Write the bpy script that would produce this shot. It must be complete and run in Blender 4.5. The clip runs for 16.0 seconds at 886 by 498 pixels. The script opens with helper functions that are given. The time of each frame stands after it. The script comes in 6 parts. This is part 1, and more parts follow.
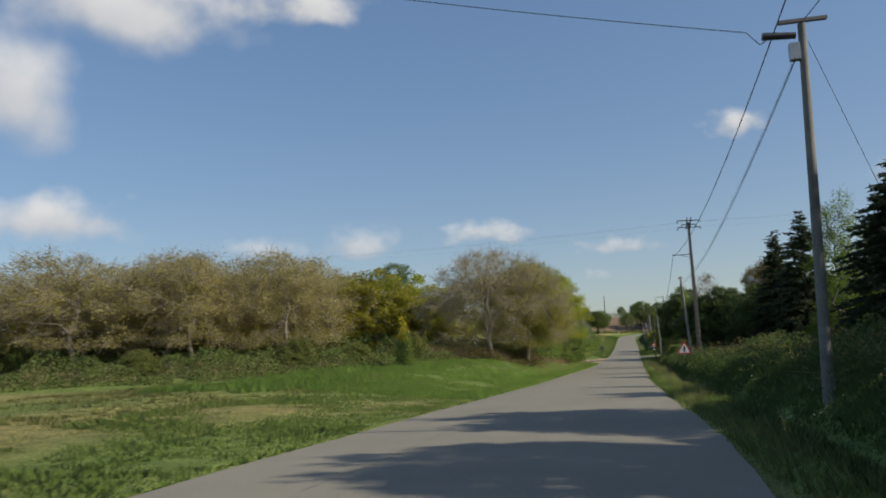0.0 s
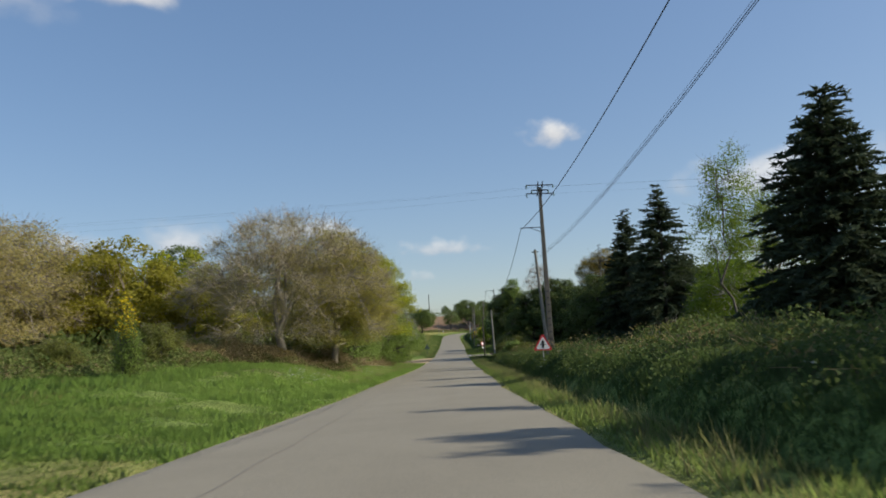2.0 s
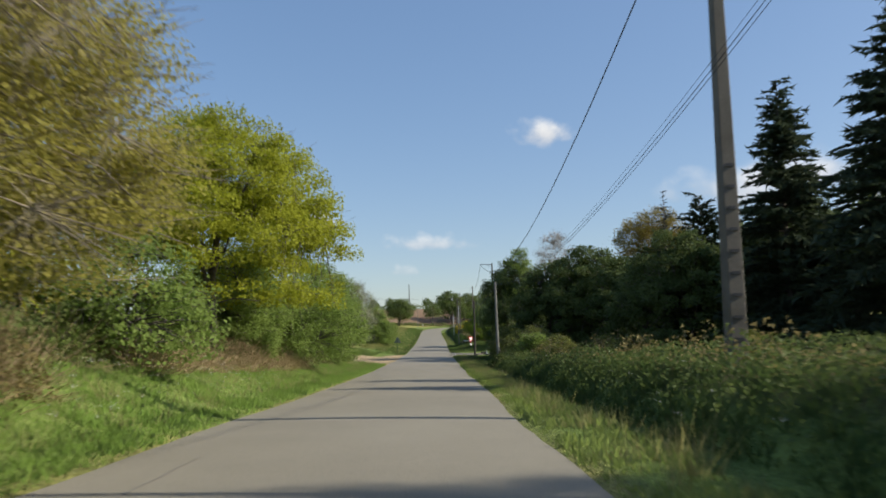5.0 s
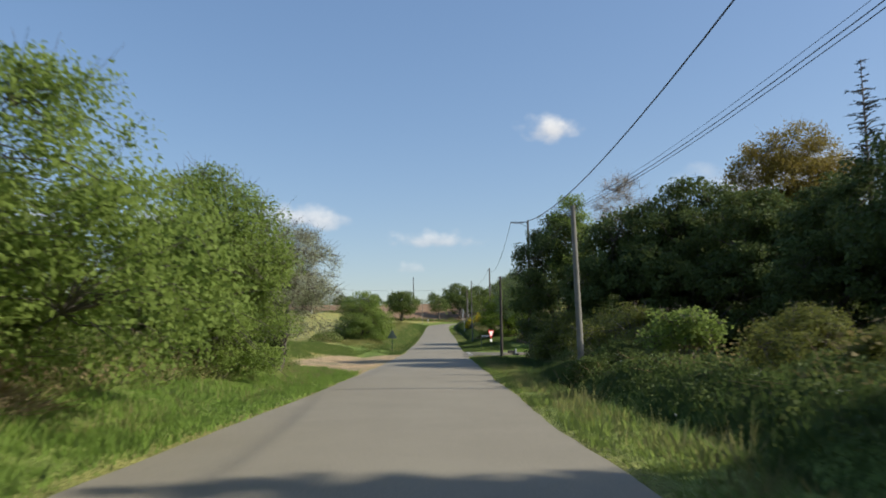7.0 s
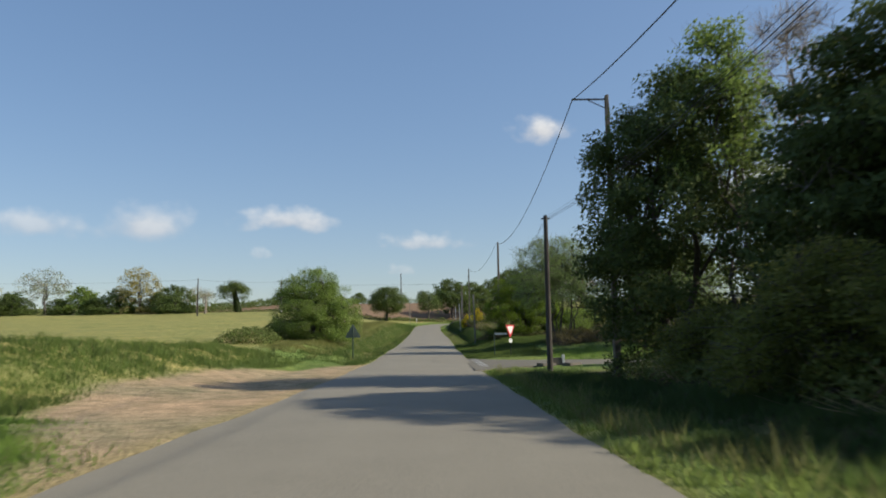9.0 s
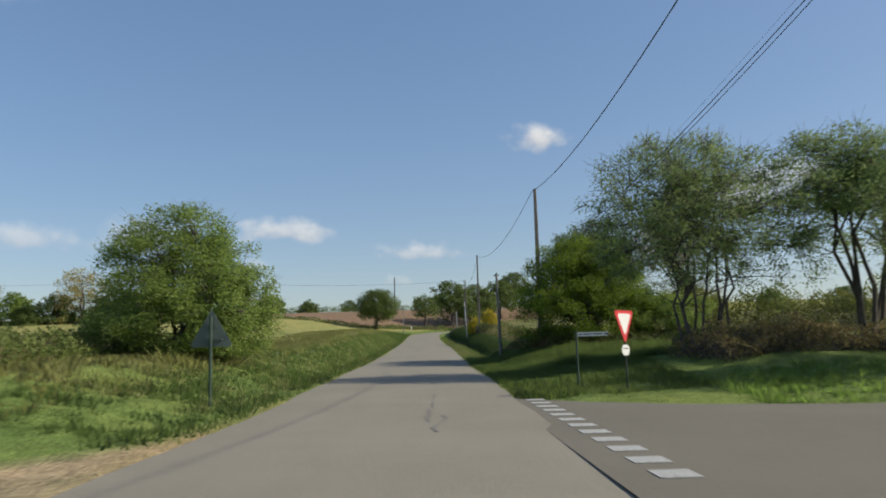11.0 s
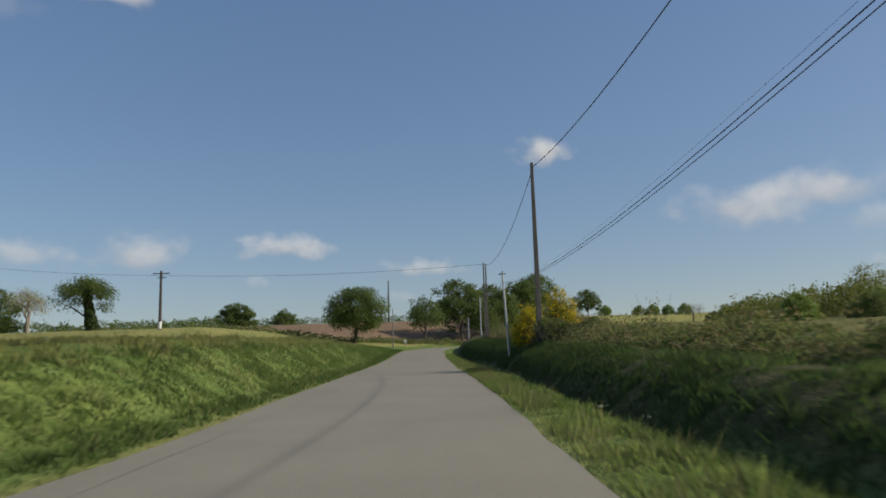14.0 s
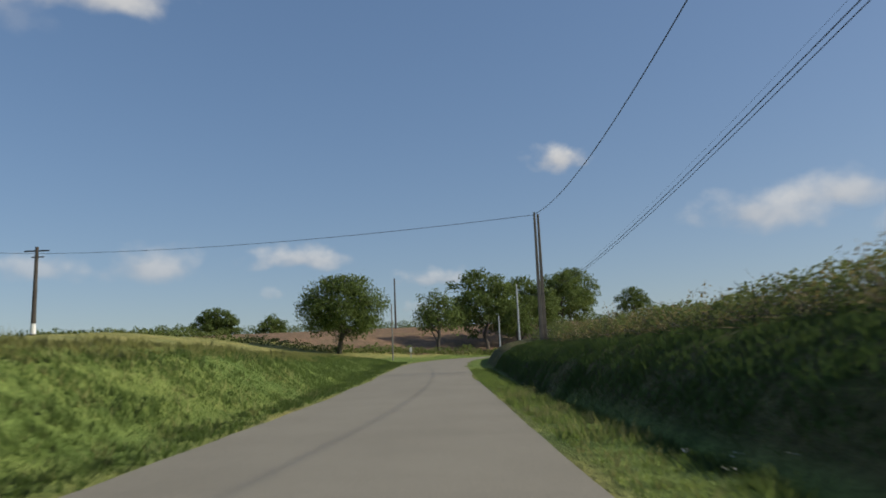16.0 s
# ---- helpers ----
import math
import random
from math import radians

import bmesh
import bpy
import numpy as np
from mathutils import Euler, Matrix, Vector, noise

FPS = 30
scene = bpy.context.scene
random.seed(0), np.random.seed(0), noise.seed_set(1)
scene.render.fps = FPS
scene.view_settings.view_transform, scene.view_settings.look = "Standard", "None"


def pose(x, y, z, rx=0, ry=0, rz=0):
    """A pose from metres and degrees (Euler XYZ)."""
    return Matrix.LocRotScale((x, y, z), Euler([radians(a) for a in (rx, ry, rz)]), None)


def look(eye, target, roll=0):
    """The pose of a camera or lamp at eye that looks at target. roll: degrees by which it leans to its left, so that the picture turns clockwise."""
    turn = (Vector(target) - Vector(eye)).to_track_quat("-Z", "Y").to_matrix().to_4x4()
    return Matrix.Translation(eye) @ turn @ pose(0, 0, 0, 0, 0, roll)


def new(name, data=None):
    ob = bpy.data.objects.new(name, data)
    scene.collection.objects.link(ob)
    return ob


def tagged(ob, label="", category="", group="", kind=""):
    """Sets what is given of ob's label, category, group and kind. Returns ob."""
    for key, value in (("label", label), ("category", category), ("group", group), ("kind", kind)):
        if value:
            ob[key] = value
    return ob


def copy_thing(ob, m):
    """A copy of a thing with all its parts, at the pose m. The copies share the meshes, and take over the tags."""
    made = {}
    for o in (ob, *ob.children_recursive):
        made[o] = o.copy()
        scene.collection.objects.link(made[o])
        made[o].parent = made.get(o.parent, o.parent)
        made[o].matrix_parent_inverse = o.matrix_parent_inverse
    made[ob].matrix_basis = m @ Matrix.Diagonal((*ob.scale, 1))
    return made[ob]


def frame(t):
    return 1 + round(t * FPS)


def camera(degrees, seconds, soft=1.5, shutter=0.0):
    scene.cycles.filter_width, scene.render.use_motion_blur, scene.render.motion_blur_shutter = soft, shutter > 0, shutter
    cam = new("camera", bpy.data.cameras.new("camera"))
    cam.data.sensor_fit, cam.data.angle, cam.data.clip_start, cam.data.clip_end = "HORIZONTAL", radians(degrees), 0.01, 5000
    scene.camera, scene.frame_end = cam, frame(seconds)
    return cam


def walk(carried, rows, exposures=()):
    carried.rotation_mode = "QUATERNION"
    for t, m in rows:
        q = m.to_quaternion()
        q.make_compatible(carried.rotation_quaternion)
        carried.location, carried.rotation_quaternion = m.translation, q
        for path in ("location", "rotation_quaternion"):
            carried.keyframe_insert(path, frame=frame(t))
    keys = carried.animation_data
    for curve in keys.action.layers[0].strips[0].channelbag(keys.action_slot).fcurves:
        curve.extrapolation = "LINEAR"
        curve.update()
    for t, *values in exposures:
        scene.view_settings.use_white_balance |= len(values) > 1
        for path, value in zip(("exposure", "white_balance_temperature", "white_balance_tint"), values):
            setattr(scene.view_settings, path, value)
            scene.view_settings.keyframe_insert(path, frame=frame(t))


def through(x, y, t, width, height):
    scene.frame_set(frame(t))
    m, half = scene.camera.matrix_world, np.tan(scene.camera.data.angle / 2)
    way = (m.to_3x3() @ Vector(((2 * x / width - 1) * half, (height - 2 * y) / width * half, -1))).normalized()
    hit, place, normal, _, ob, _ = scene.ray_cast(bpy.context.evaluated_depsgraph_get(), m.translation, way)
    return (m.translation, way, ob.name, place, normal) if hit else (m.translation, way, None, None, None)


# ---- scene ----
# ---------------------------------------------------------------- camera
LENS = 60.4
cam = camera(LENS, 16.0, soft=1.75, shutter=0.25)
# seconds, x, y, z, yaw, pitch, roll
PATH = [
    (0.0, 0.00, 0.00, 1.35, 13.72, 7.52, -2.67),
    (0.5, -0.42, 3.03, 1.32, 9.17, 7.28, -2.69),
    (1.0, -0.75, 6.36, 1.25, 5.24, 7.09, -3.19),
    (1.5, -0.94, 10.17, 1.15, 2.73, 7.01, -3.52),
    (2.0, -1.05, 14.67, 1.09, 0.60, 6.90, -3.37),
    (2.5, -1.06, 19.32, 1.04, -0.68, 6.80, -2.99),
    (3.0, -1.02, 24.43, 0.97, -1.95, 6.73, -2.69),
    (3.5, -0.98, 29.51, 0.88, -2.79, 6.65, -2.42),
    (4.0, -0.93, 35.23, 0.76, -2.10, 6.58, -1.80),
    (4.2, -0.86, 37.59, 0.72, -1.51, 6.61, -1.80),
    (6.3, -1.15, 64.70, 0.29, 0.23, 6.47, -0.24),
    (6.5, -1.18, 67.30, 0.24, 0.18, 6.45, -0.17),
    (7.0, -1.22, 73.79, 0.14, -0.05, 6.47, -0.79),
    (7.5, -1.24, 80.18, 0.03, -0.28, 6.53, -0.91),
    (8.0, -1.29, 87.12, -0.06, -0.47, 6.56, -1.02),
    (8.5, -1.30, 94.18, -0.16, -0.63, 6.63, -0.75),
    (9.0, -1.32, 101.79, -0.20, -0.80, 6.68, -0.94),
    (9.2, -1.35, 104.86, -0.21, -0.95, 6.73, -0.97),
    (11.3, -1.26, 135.61, -0.27, -1.01, 7.64, -1.72),
    (11.5, -1.24, 138.82, -0.26, -0.99, 7.75, -1.80),
    (12.0, -1.21, 147.00, -0.18, -0.94, 7.99, -1.92),
    (12.5, -1.12, 155.17, -0.01, -1.01, 8.21, -2.20),
    (13.0, -1.06, 163.71, 0.11, -0.95, 8.43, -1.96),
    (13.5, -0.92, 172.27, 0.23, -0.85, 8.67, -1.79),
    (14.0, -0.86, 180.98, 0.40, -0.78, 8.79, -1.75),
    (14.5, -0.81, 189.73, 0.62, -0.59, 8.98, -1.98),
    (15.0, -0.83, 198.71, 0.89, -0.28, 9.24, -2.09),
    (15.5, -0.94, 207.50, 1.13, -0.03, 9.38, -1.99),
    (16.0, -1.04, 216.48, 1.37, 0.30, 9.59, -2.34),
]
walk(cam, [(t, pose(x, y, z, 90 + pitch, 0, yaw) @ pose(0, 0, 0, 0, 0, roll)) for t, x, y, z, yaw, pitch, roll in PATH],
     [(0.0, -0.1), (1.0, 0.0), (2.5, 0.13), (4.0, 0.25), (7.0, 0.24), (9.0, 0.1), (11.5, 0.02), (12.5, -0.13), (13.5, -0.25), (14.5, -0.33), (16.0, -0.27)])

# ---------------------------------------------------------------- sky, sun
SUN_AZ = (0.99, -0.12)      # where the sun stands, on the plan
SUN_EL = 34.0
world = bpy.data.worlds.new("sky")
scene.world = world
world.use_nodes = True
wn = world.node_tree
wn.nodes.clear()
sky = wn.nodes.new("ShaderNodeTexSky")
sky.sky_type = 'NISHITA'
sky.sun_disc = False
sky.sun_elevation = radians(SUN_EL)
sky.sun_rotation = math.atan2(SUN_AZ[0], SUN_AZ[1])
sky.air_density, sky.dust_density, sky.ozone_density = 1.0, 1.0, 3.5
bg = wn.nodes.new("ShaderNodeBackground")
bg.inputs[1].default_value = 0.15
wo = wn.nodes.new("ShaderNodeOutputWorld")
even = wn.nodes.new("ShaderNodeGamma")
even.inputs["Gamma"].default_value = 0.6
wn.links.new(sky.outputs[0], even.inputs["Color"])
rich = wn.nodes.new("ShaderNodeHueSaturation")
rich.inputs["Hue"].default_value = 0.507
rich.inputs["Saturation"].default_value = 1.34
rich.inputs["Value"].default_value = 1.5
wn.links.new(even.outputs[0], rich.inputs["Color"])
wn.links.new(rich.outputs[0], bg.inputs[0])
wn.links.new(bg.outputs[0], wo.inputs[0])
sun = new("sun", bpy.data.lights.new("sun", 'SUN'))
sun.data.energy = 5.0
sun.data.angle = radians(0.9)
sun.data.color = (1.0, 0.925, 0.775)
sx, sy = SUN_AZ[0] / math.hypot(*SUN_AZ), SUN_AZ[1] / math.hypot(*SUN_AZ)
SUN_VEC = Vector((sx * math.cos(radians(SUN_EL)), sy * math.cos(radians(SUN_EL)), math.sin(radians(SUN_EL))))
sun.matrix_world = look(SUN_VEC * 80, (0, 0, 0))


# ---------------------------------------------------------------- materials
def material(name):
    m = bpy.data.materials.new(name)
    m.use_nodes = True
    nt = m.node_tree
    nt.nodes.clear()
    out = nt.nodes.new("ShaderNodeOutputMaterial")
    return m, nt, out


def node(nt, kind, **values):
    n = nt.nodes.new(kind)
    for k, v in values.items():
        n.inputs[k.replace("_", " ")].default_value = v
    return n


def noise_tex(nt, coord, scale, detail=4.0, rough=0.6):
    n = nt.nodes.new("ShaderNodeTexNoise")
    n.inputs["Scale"].default_value = scale
    n.inputs["Detail"].default_value = detail
    n.inputs["Roughness"].default_value = rough
    nt.links.new(coord, n.inputs["Vector"])
    return n.outputs["Fac"]


def ramp(nt, fac, stops):
    n = nt.nodes.new("ShaderNodeValToRGB")
    el = n.color_ramp.elements
    el[0].position, el[0].color = stops[0][0], (*stops[0][1], 1)
    el[1].position, el[1].color = stops[-1][0], (*stops[-1][1], 1)
    for p, c in stops[1:-1]:
        e = el.new(p)
        e.color = (*c, 1)
    nt.links.new(fac, n.inputs[0])
    return n.outputs[0]


def mix(nt, fac, a, b, blend='MIX'):
    n = nt.nodes.new("ShaderNodeMix")
    n.data_type, n.blend_type = 'RGBA', blend
    if isinstance(fac, float):
        n.inputs[0].default_value = fac
    else:
        nt.links.new(fac, n.inputs[0])
    for slot, v in ((6, a), (7, b)):
        if isinstance(v, tuple):
            n.inputs[slot].default_value = (*v, 1)
        else:
            nt.links.new(v, n.inputs[slot])
    return n.outputs[2]


def bump(nt, height, strength, distance):
    n = nt.nodes.new("ShaderNodeBump")
    n.inputs["Strength"].default_value = strength
    n.inputs["Distance"].default_value = distance
    nt.links.new(height, n.inputs["Height"])
    return n.outputs[0]


def coords(nt, which="Object"):
    return nt.nodes.new("ShaderNodeTexCoord").outputs[which]


def surface(name, dark, light, scale=3.0, rough=0.8, metal=0.0, bump_size=0.01, fine=40.0):
    """A plain weathered surface: two scales of mottling and a fine relief."""
    m, nt, out = material(name)
    c = coords(nt)
    big, small = noise_tex(nt, c, scale), noise_tex(nt, c, fine, 3.0)
    col = ramp(nt, big, [(0.3, dark), (0.7, light)])
    col = mix(nt, 0.35, col, ramp(nt, small, [(0.3, dark), (0.7, light)]))
    p = node(nt, "ShaderNodeBsdfPrincipled", Roughness=rough, Metallic=metal)
    nt.links.new(col, p.inputs["Base Color"])
    nt.links.new(bump(nt, small, 0.4, bump_size), p.inputs["Normal"])
    nt.links.new(p.outputs[0], out.inputs[0])
    return m


def leaf_material(name, tones, through=0.3, rough=0.6):
    """Leaves: each one takes its own tone, and lets some light through."""
    m, nt, out = material(name)
    geo = nt.nodes.new("ShaderNodeNewGeometry")
    n = len(tones) - 1
    col = ramp(nt, geo.outputs["Random Per Island"], [(i / n, t) for i, t in enumerate(tones)])
    patch = noise_tex(nt, coords(nt), 0.7, 3.0)
    col = mix(nt, 0.55, col, ramp(nt, patch, [(0.3, tones[0]), (0.5, tones[n // 2]), (0.7, tones[-1])]))
    p = node(nt, "ShaderNodeBsdfPrincipled", Roughness=rough)
    p.inputs["Specular IOR Level"].default_value = 0.12
    nt.links.new(col, p.inputs["Base Color"])
    t = nt.nodes.new("ShaderNodeBsdfTranslucent")
    nt.links.new(mix(nt, 0.5, col, tuple(min(1.0, v * 1.3) for v in tones[-1])), t.inputs[0])
    s = nt.nodes.new("ShaderNodeMixShader")
    s.inputs[0].default_value = through
    nt.links.new(p.outputs[0], s.inputs[1])
    nt.links.new(t.outputs[0], s.inputs[2])
    nt.links.new(s.outputs[0], out.inputs[0])
    return m


def grass_material(name, tones, through=0.4):
    """Turf blades: tones shift from tuft to tuft and from patch to patch, lit as a soft mat that faces up."""
    m, nt, out = material(name)
    c = coords(nt)
    geo = nt.nodes.new("ShaderNodeNewGeometry")
    n = len(tones) - 1
    stops = [(0.28 + 0.44 * i / n, t) for i, t in enumerate(tones)]
    col = ramp(nt, geo.outputs["Random Per Island"], [(i / n, t) for i, t in enumerate(tones)])
    col = mix(nt, 0.4, col, ramp(nt, noise_tex(nt, c, 2.2, 3.0), stops))
    col = mix(nt, 0.45, col, ramp(nt, noise_tex(nt, c, 0.35, 4.0), stops))
    lie = nt.nodes.new("ShaderNodeAttribute")
    lie.attribute_name = "lie"
    up = nt.nodes.new("ShaderNodeVectorMath")
    up.operation = 'NORMALIZE'
    nt.links.new(lie.outputs["Vector"], up.inputs[0])
    p = node(nt, "ShaderNodeBsdfPrincipled", Roughness=0.65)
    p.inputs["Specular IOR Level"].default_value = 0.15
    t = nt.nodes.new("ShaderNodeBsdfTranslucent")
    nt.links.new(col, t.inputs[0])
    nt.links.new(col, p.inputs["Base Color"])
    nt.links.new(up.outputs[0], p.inputs["Normal"])
    s = nt.nodes.new("ShaderNodeMixShader")
    s.inputs[0].default_value = through
    nt.links.new(p.outputs[0], s.inputs[1])
    nt.links.new(t.outputs[0], s.inputs[2])
    nt.links.new(s.outputs[0], out.inputs[0])
    return m


def asphalt_material(name="asphalt", tone=1.0):
    m, nt, out = material(name)
    c = coords(nt)
    stretch = nt.nodes.new("ShaderNodeMapping")
    stretch.inputs["Scale"].default_value = (1.0, 0.09, 1.0)
    nt.links.new(c, stretch.inputs[0])
    lanes = noise_tex(nt, stretch.outputs[0], 0.9, 3.0)
    patch = noise_tex(nt, c, 0.35, 5.0)
    grain = noise_tex(nt, c, 60.0, 2.0)
    col = ramp(nt, lanes, [(0.25, (0.212, 0.193, 0.151)), (0.75, (0.256, 0.235, 0.185))])
    col = mix(nt, 0.5, col, ramp(nt, patch, [(0.35, (0.19, 0.172, 0.133)), (0.65, (0.278, 0.255, 0.2))]))
    col = mix(nt, 0.4, col, ramp(nt, grain, [(0.35, (0.14, 0.125, 0.098)), (0.65, (0.35, 0.315, 0.245))]))
    col = mix(nt, 1.0, col, (tone, tone, tone), 'MULTIPLY')
    p = node(nt, "ShaderNodeBsdfPrincipled", Roughness=0.88)
    p.inputs["Specular IOR Level"].default_value = 0.3
    nt.links.new(col, p.inputs["Base Color"])
    nt.links.new(bump(nt, grain, 0.5, 0.006), p.inputs["Normal"])
    nt.links.new(p.outputs[0], out.inputs[0])
    return m


def ground_material():
    m, nt, out = material("ground_cover")
    c = coords(nt)
    a = nt.nodes.new("ShaderNodeAttribute")
    a.attribute_name = "cover"
    big, mid, small = noise_tex(nt, c, 0.22, 4.0), noise_tex(nt, c, 1.7, 4.0), noise_tex(nt, c, 14.0, 3.0)
    col = mix(nt, 1.0, a.outputs["Color"], ramp(nt, big, [(0.3, (0.75, 0.85, 0.8)), (0.7, (1.25, 1.15, 1.1))]), 'MULTIPLY')
    col = mix(nt, 1.0, col, ramp(nt, mid, [(0.3, (0.65, 0.7, 0.65)), (0.7, (1.35, 1.3, 1.3))]), 'MULTIPLY')
    col = mix(nt, 1.0, col, ramp(nt, small, [(0.3, (0.6, 0.6, 0.6)), (0.7, (1.4, 1.4, 1.4))]), 'MULTIPLY')
    p = node(nt, "ShaderNodeBsdfPrincipled", Roughness=0.95)
    p.inputs["Specular IOR Level"].default_value = 0.1
    nt.links.new(col, p.inputs["Base Color"])
    nt.links.new(bump(nt, small, 0.9, 0.08), p.inputs["Normal"])
    nt.links.new(p.outputs[0], out.inputs[0])
    return m


def cloud_material(seed, aspect, thick=0.9):
    """White vapour, billowed at three sizes, that thins out towards its rim."""
    m, nt, out = material("cloud_vapour")
    c = coords(nt, "Object")

    def calc(op, p, q, clamp=False):
        n = nt.nodes.new("ShaderNodeMath")
        n.operation, n.use_clamp = op, clamp
        for slot, v in ((0, p), (1, q)):
            if isinstance(v, float):
                n.inputs[slot].default_value = v
            else:
                nt.links.new(v, n.inputs[slot])
        return n.outputs[0]

    shift = nt.nodes.new("ShaderNodeMapping")
    shift.inputs["Location"].default_value = (seed * 3.7, seed * 1.3, seed)
    shift.inputs["Scale"].default_value = (aspect ** 0.8, 1.0, 1.0)
    nt.links.new(c, shift.inputs[0])
    puffs = noise_tex(nt, shift.outputs[0], 1.35, 4.0, 0.45)
    sep = nt.nodes.new("ShaderNodeSeparateXYZ")
    nt.links.new(c, sep.inputs[0])
    x2 = calc('MULTIPLY', sep.outputs["X"], sep.outputs["X"])
    low = calc('MULTIPLY', calc('MINIMUM', calc('ADD', sep.outputs["Y"], 0.12), 0.0), 1.7)
    high = calc('MAXIMUM', calc('ADD', sep.outputs["Y"], 0.12), 0.0)
    y2 = calc('ADD', calc('MULTIPLY', low, low), calc('MULTIPLY', high, high))
    body = calc('SUBTRACT', 0.8, calc('SQRT', calc('ADD', x2, y2), 0.0))
    body = calc('ADD', body, calc('MULTIPLY', calc('SUBTRACT', puffs, 0.5), 1.25))
    dens = nt.nodes.new("ShaderNodeMapRange")
    dens.interpolation_type = 'SMOOTHSTEP'
    dens.inputs["From Min"].default_value, dens.inputs["From Max"].default_value = 0.02, 0.75
    nt.links.new(body, dens.inputs["Value"])
    edge = nt.nodes.new("ShaderNodeMapRange")
    edge.interpolation_type = 'SMOOTHSTEP'
    edge.inputs["From Min"].default_value, edge.inputs["From Max"].default_value = 0.98, 0.7
    nt.links.new(calc('MAXIMUM', calc('ABSOLUTE', sep.outputs["X"], 0.0), calc('ABSOLUTE', sep.outputs["Y"], 0.0)), edge.inputs["Value"])
    alpha = calc('MULTIPLY', calc('MULTIPLY', dens.outputs[0], edge.outputs[0]), float(thick))
    # light tops and grey undersides are painted into the glow
    lit = nt.nodes.new("ShaderNodeMapRange")
    lit.inputs["From Min"].default_value, lit.inputs["From Max"].default_value = -0.5, 0.4
    nt.links.new(calc('ADD', sep.outputs["Y"], calc('MULTIPLY', calc('SUBTRACT', puffs, 0.5), 1.2)), lit.inputs["Value"])
    col = ramp(nt, lit.outputs[0], [(0.0, (0.56, 0.58, 0.62)), (1.0, (0.86, 0.85, 0.83))])
    e = nt.nodes.new("ShaderNodeEmission")
    e.inputs[1].default_value = 0.95
    nt.links.new(col, e.inputs[0])
    t = nt.nodes.new("ShaderNodeBsdfTransparent")
    s = nt.nodes.new("ShaderNodeMixShader")
    nt.links.new(alpha, s.inputs[0])
    nt.links.new(t.outputs[0], s.inputs[1])
    nt.links.new(e.outputs[0], s.inputs[2])
    nt.links.new(s.outputs[0], out.inputs[0])
    return m


ASPHALT = asphalt_material("asphalt", 0.94)
ASPHALT_DARK = asphalt_material("asphalt_dark", 0.62)
GROUND = ground_material()
PAINT = surface("road_paint", (0.2, 0.195, 0.18), (0.52, 0.52, 0.49), 11.0, 0.75)
TAR_PATCH = surface("tar_patch", (0.13, 0.12, 0.104), (0.18, 0.167, 0.143), 7.0, 0.75)
TAR = surface("tar_seam", (0.15, 0.137, 0.115), (0.2, 0.184, 0.15), 4.0, 0.8)
CONCRETE = surface("pole_concrete", (0.09, 0.08, 0.065), (0.18, 0.16, 0.133), 1.5, 0.9)
WOOD_GREY = surface("pole_wood_grey", (0.11, 0.106, 0.094), (0.26, 0.252, 0.226), 2.0, 0.85)
WOOD_DARK = surface("pole_wood_dark", (0.035, 0.03, 0.026), (0.085, 0.072, 0.06), 2.0, 0.85)
STEEL = surface("galvanised_steel", (0.3, 0.31, 0.32), (0.5, 0.51, 0.52), 5.0, 0.5, 0.7, 0.002)
STEEL_DARK = surface("dark_steel", (0.03, 0.032, 0.035), (0.07, 0.07, 0.075), 5.0, 0.55, 0.3, 0.002)
CABLE = surface("cable_black", (0.012, 0.012, 0.013), (0.025, 0.025, 0.027), 5.0, 0.6)
GLASS_INS = surface("insulator_glaze", (0.12, 0.2, 0.2), (0.2, 0.3, 0.3), 5.0, 0.25)
SIGN_WHITE = surface("sign_white", (0.66, 0.66, 0.64), (0.78, 0.78, 0.77), 3.0, 0.45, 0.0, 0.0005)
SIGN_RED = surface("sign_red", (0.5, 0.025, 0.03), (0.62, 0.04, 0.045), 3.0, 0.45, 0.0, 0.0005)
SIGN_BLACK = surface("sign_black", (0.012, 0.012, 0.012), (0.025, 0.025, 0.025), 3.0, 0.5, 0.0, 0.0005)
SIGN_BACK = surface("sign_back", (0.085, 0.11, 0.095), (0.135, 0.165, 0.145), 3.0, 0.75, 0.0, 0.0005)
GREEN_POST = surface("green_post", (0.02, 0.045, 0.03), (0.04, 0.07, 0.05), 3.0, 0.6)
BARK = surface("bark", (0.05, 0.042, 0.034), (0.15, 0.13, 0.11), 4.0, 0.95, 0.0, 0.03, 18.0)
BARK_OAK = surface("bark_oak", (0.17, 0.146, 0.112), (0.36, 0.31, 0.245), 4.0, 0.95, 0.0, 0.03, 18.0)
BARK_PALE = surface("bark_pale", (0.18, 0.148, 0.12), (0.33, 0.28, 0.23), 4.0, 0.95, 0.0, 0.03, 18.0)
BARK_BIRCH = surface("bark_birch", (0.08, 0.075, 0.07), (0.55, 0.53, 0.49), 5.0, 0.9, 0.0, 0.01, 12.0)
STRAW = leaf_material("dead_stalks", [(0.24, 0.175, 0.1), (0.36, 0.27, 0.155), (0.5, 0.395, 0.24)], 0.2)
LEAF_OAK = leaf_material("oak_spring_leaves", [(0.1, 0.085, 0.02), (0.17, 0.14, 0.03), (0.22, 0.17, 0.045)], 0.35)
LEAF_BROWN = leaf_material("oak_bud_leaves", [(0.263, 0.231, 0.0808), (0.331, 0.289, 0.104), (0.41, 0.357, 0.142)], 0.5)
LEAF_OLIVE = leaf_material("olive_bud_leaves", [(0.24, 0.223, 0.0475), (0.31, 0.286, 0.0646), (0.385, 0.355, 0.095)], 0.5)
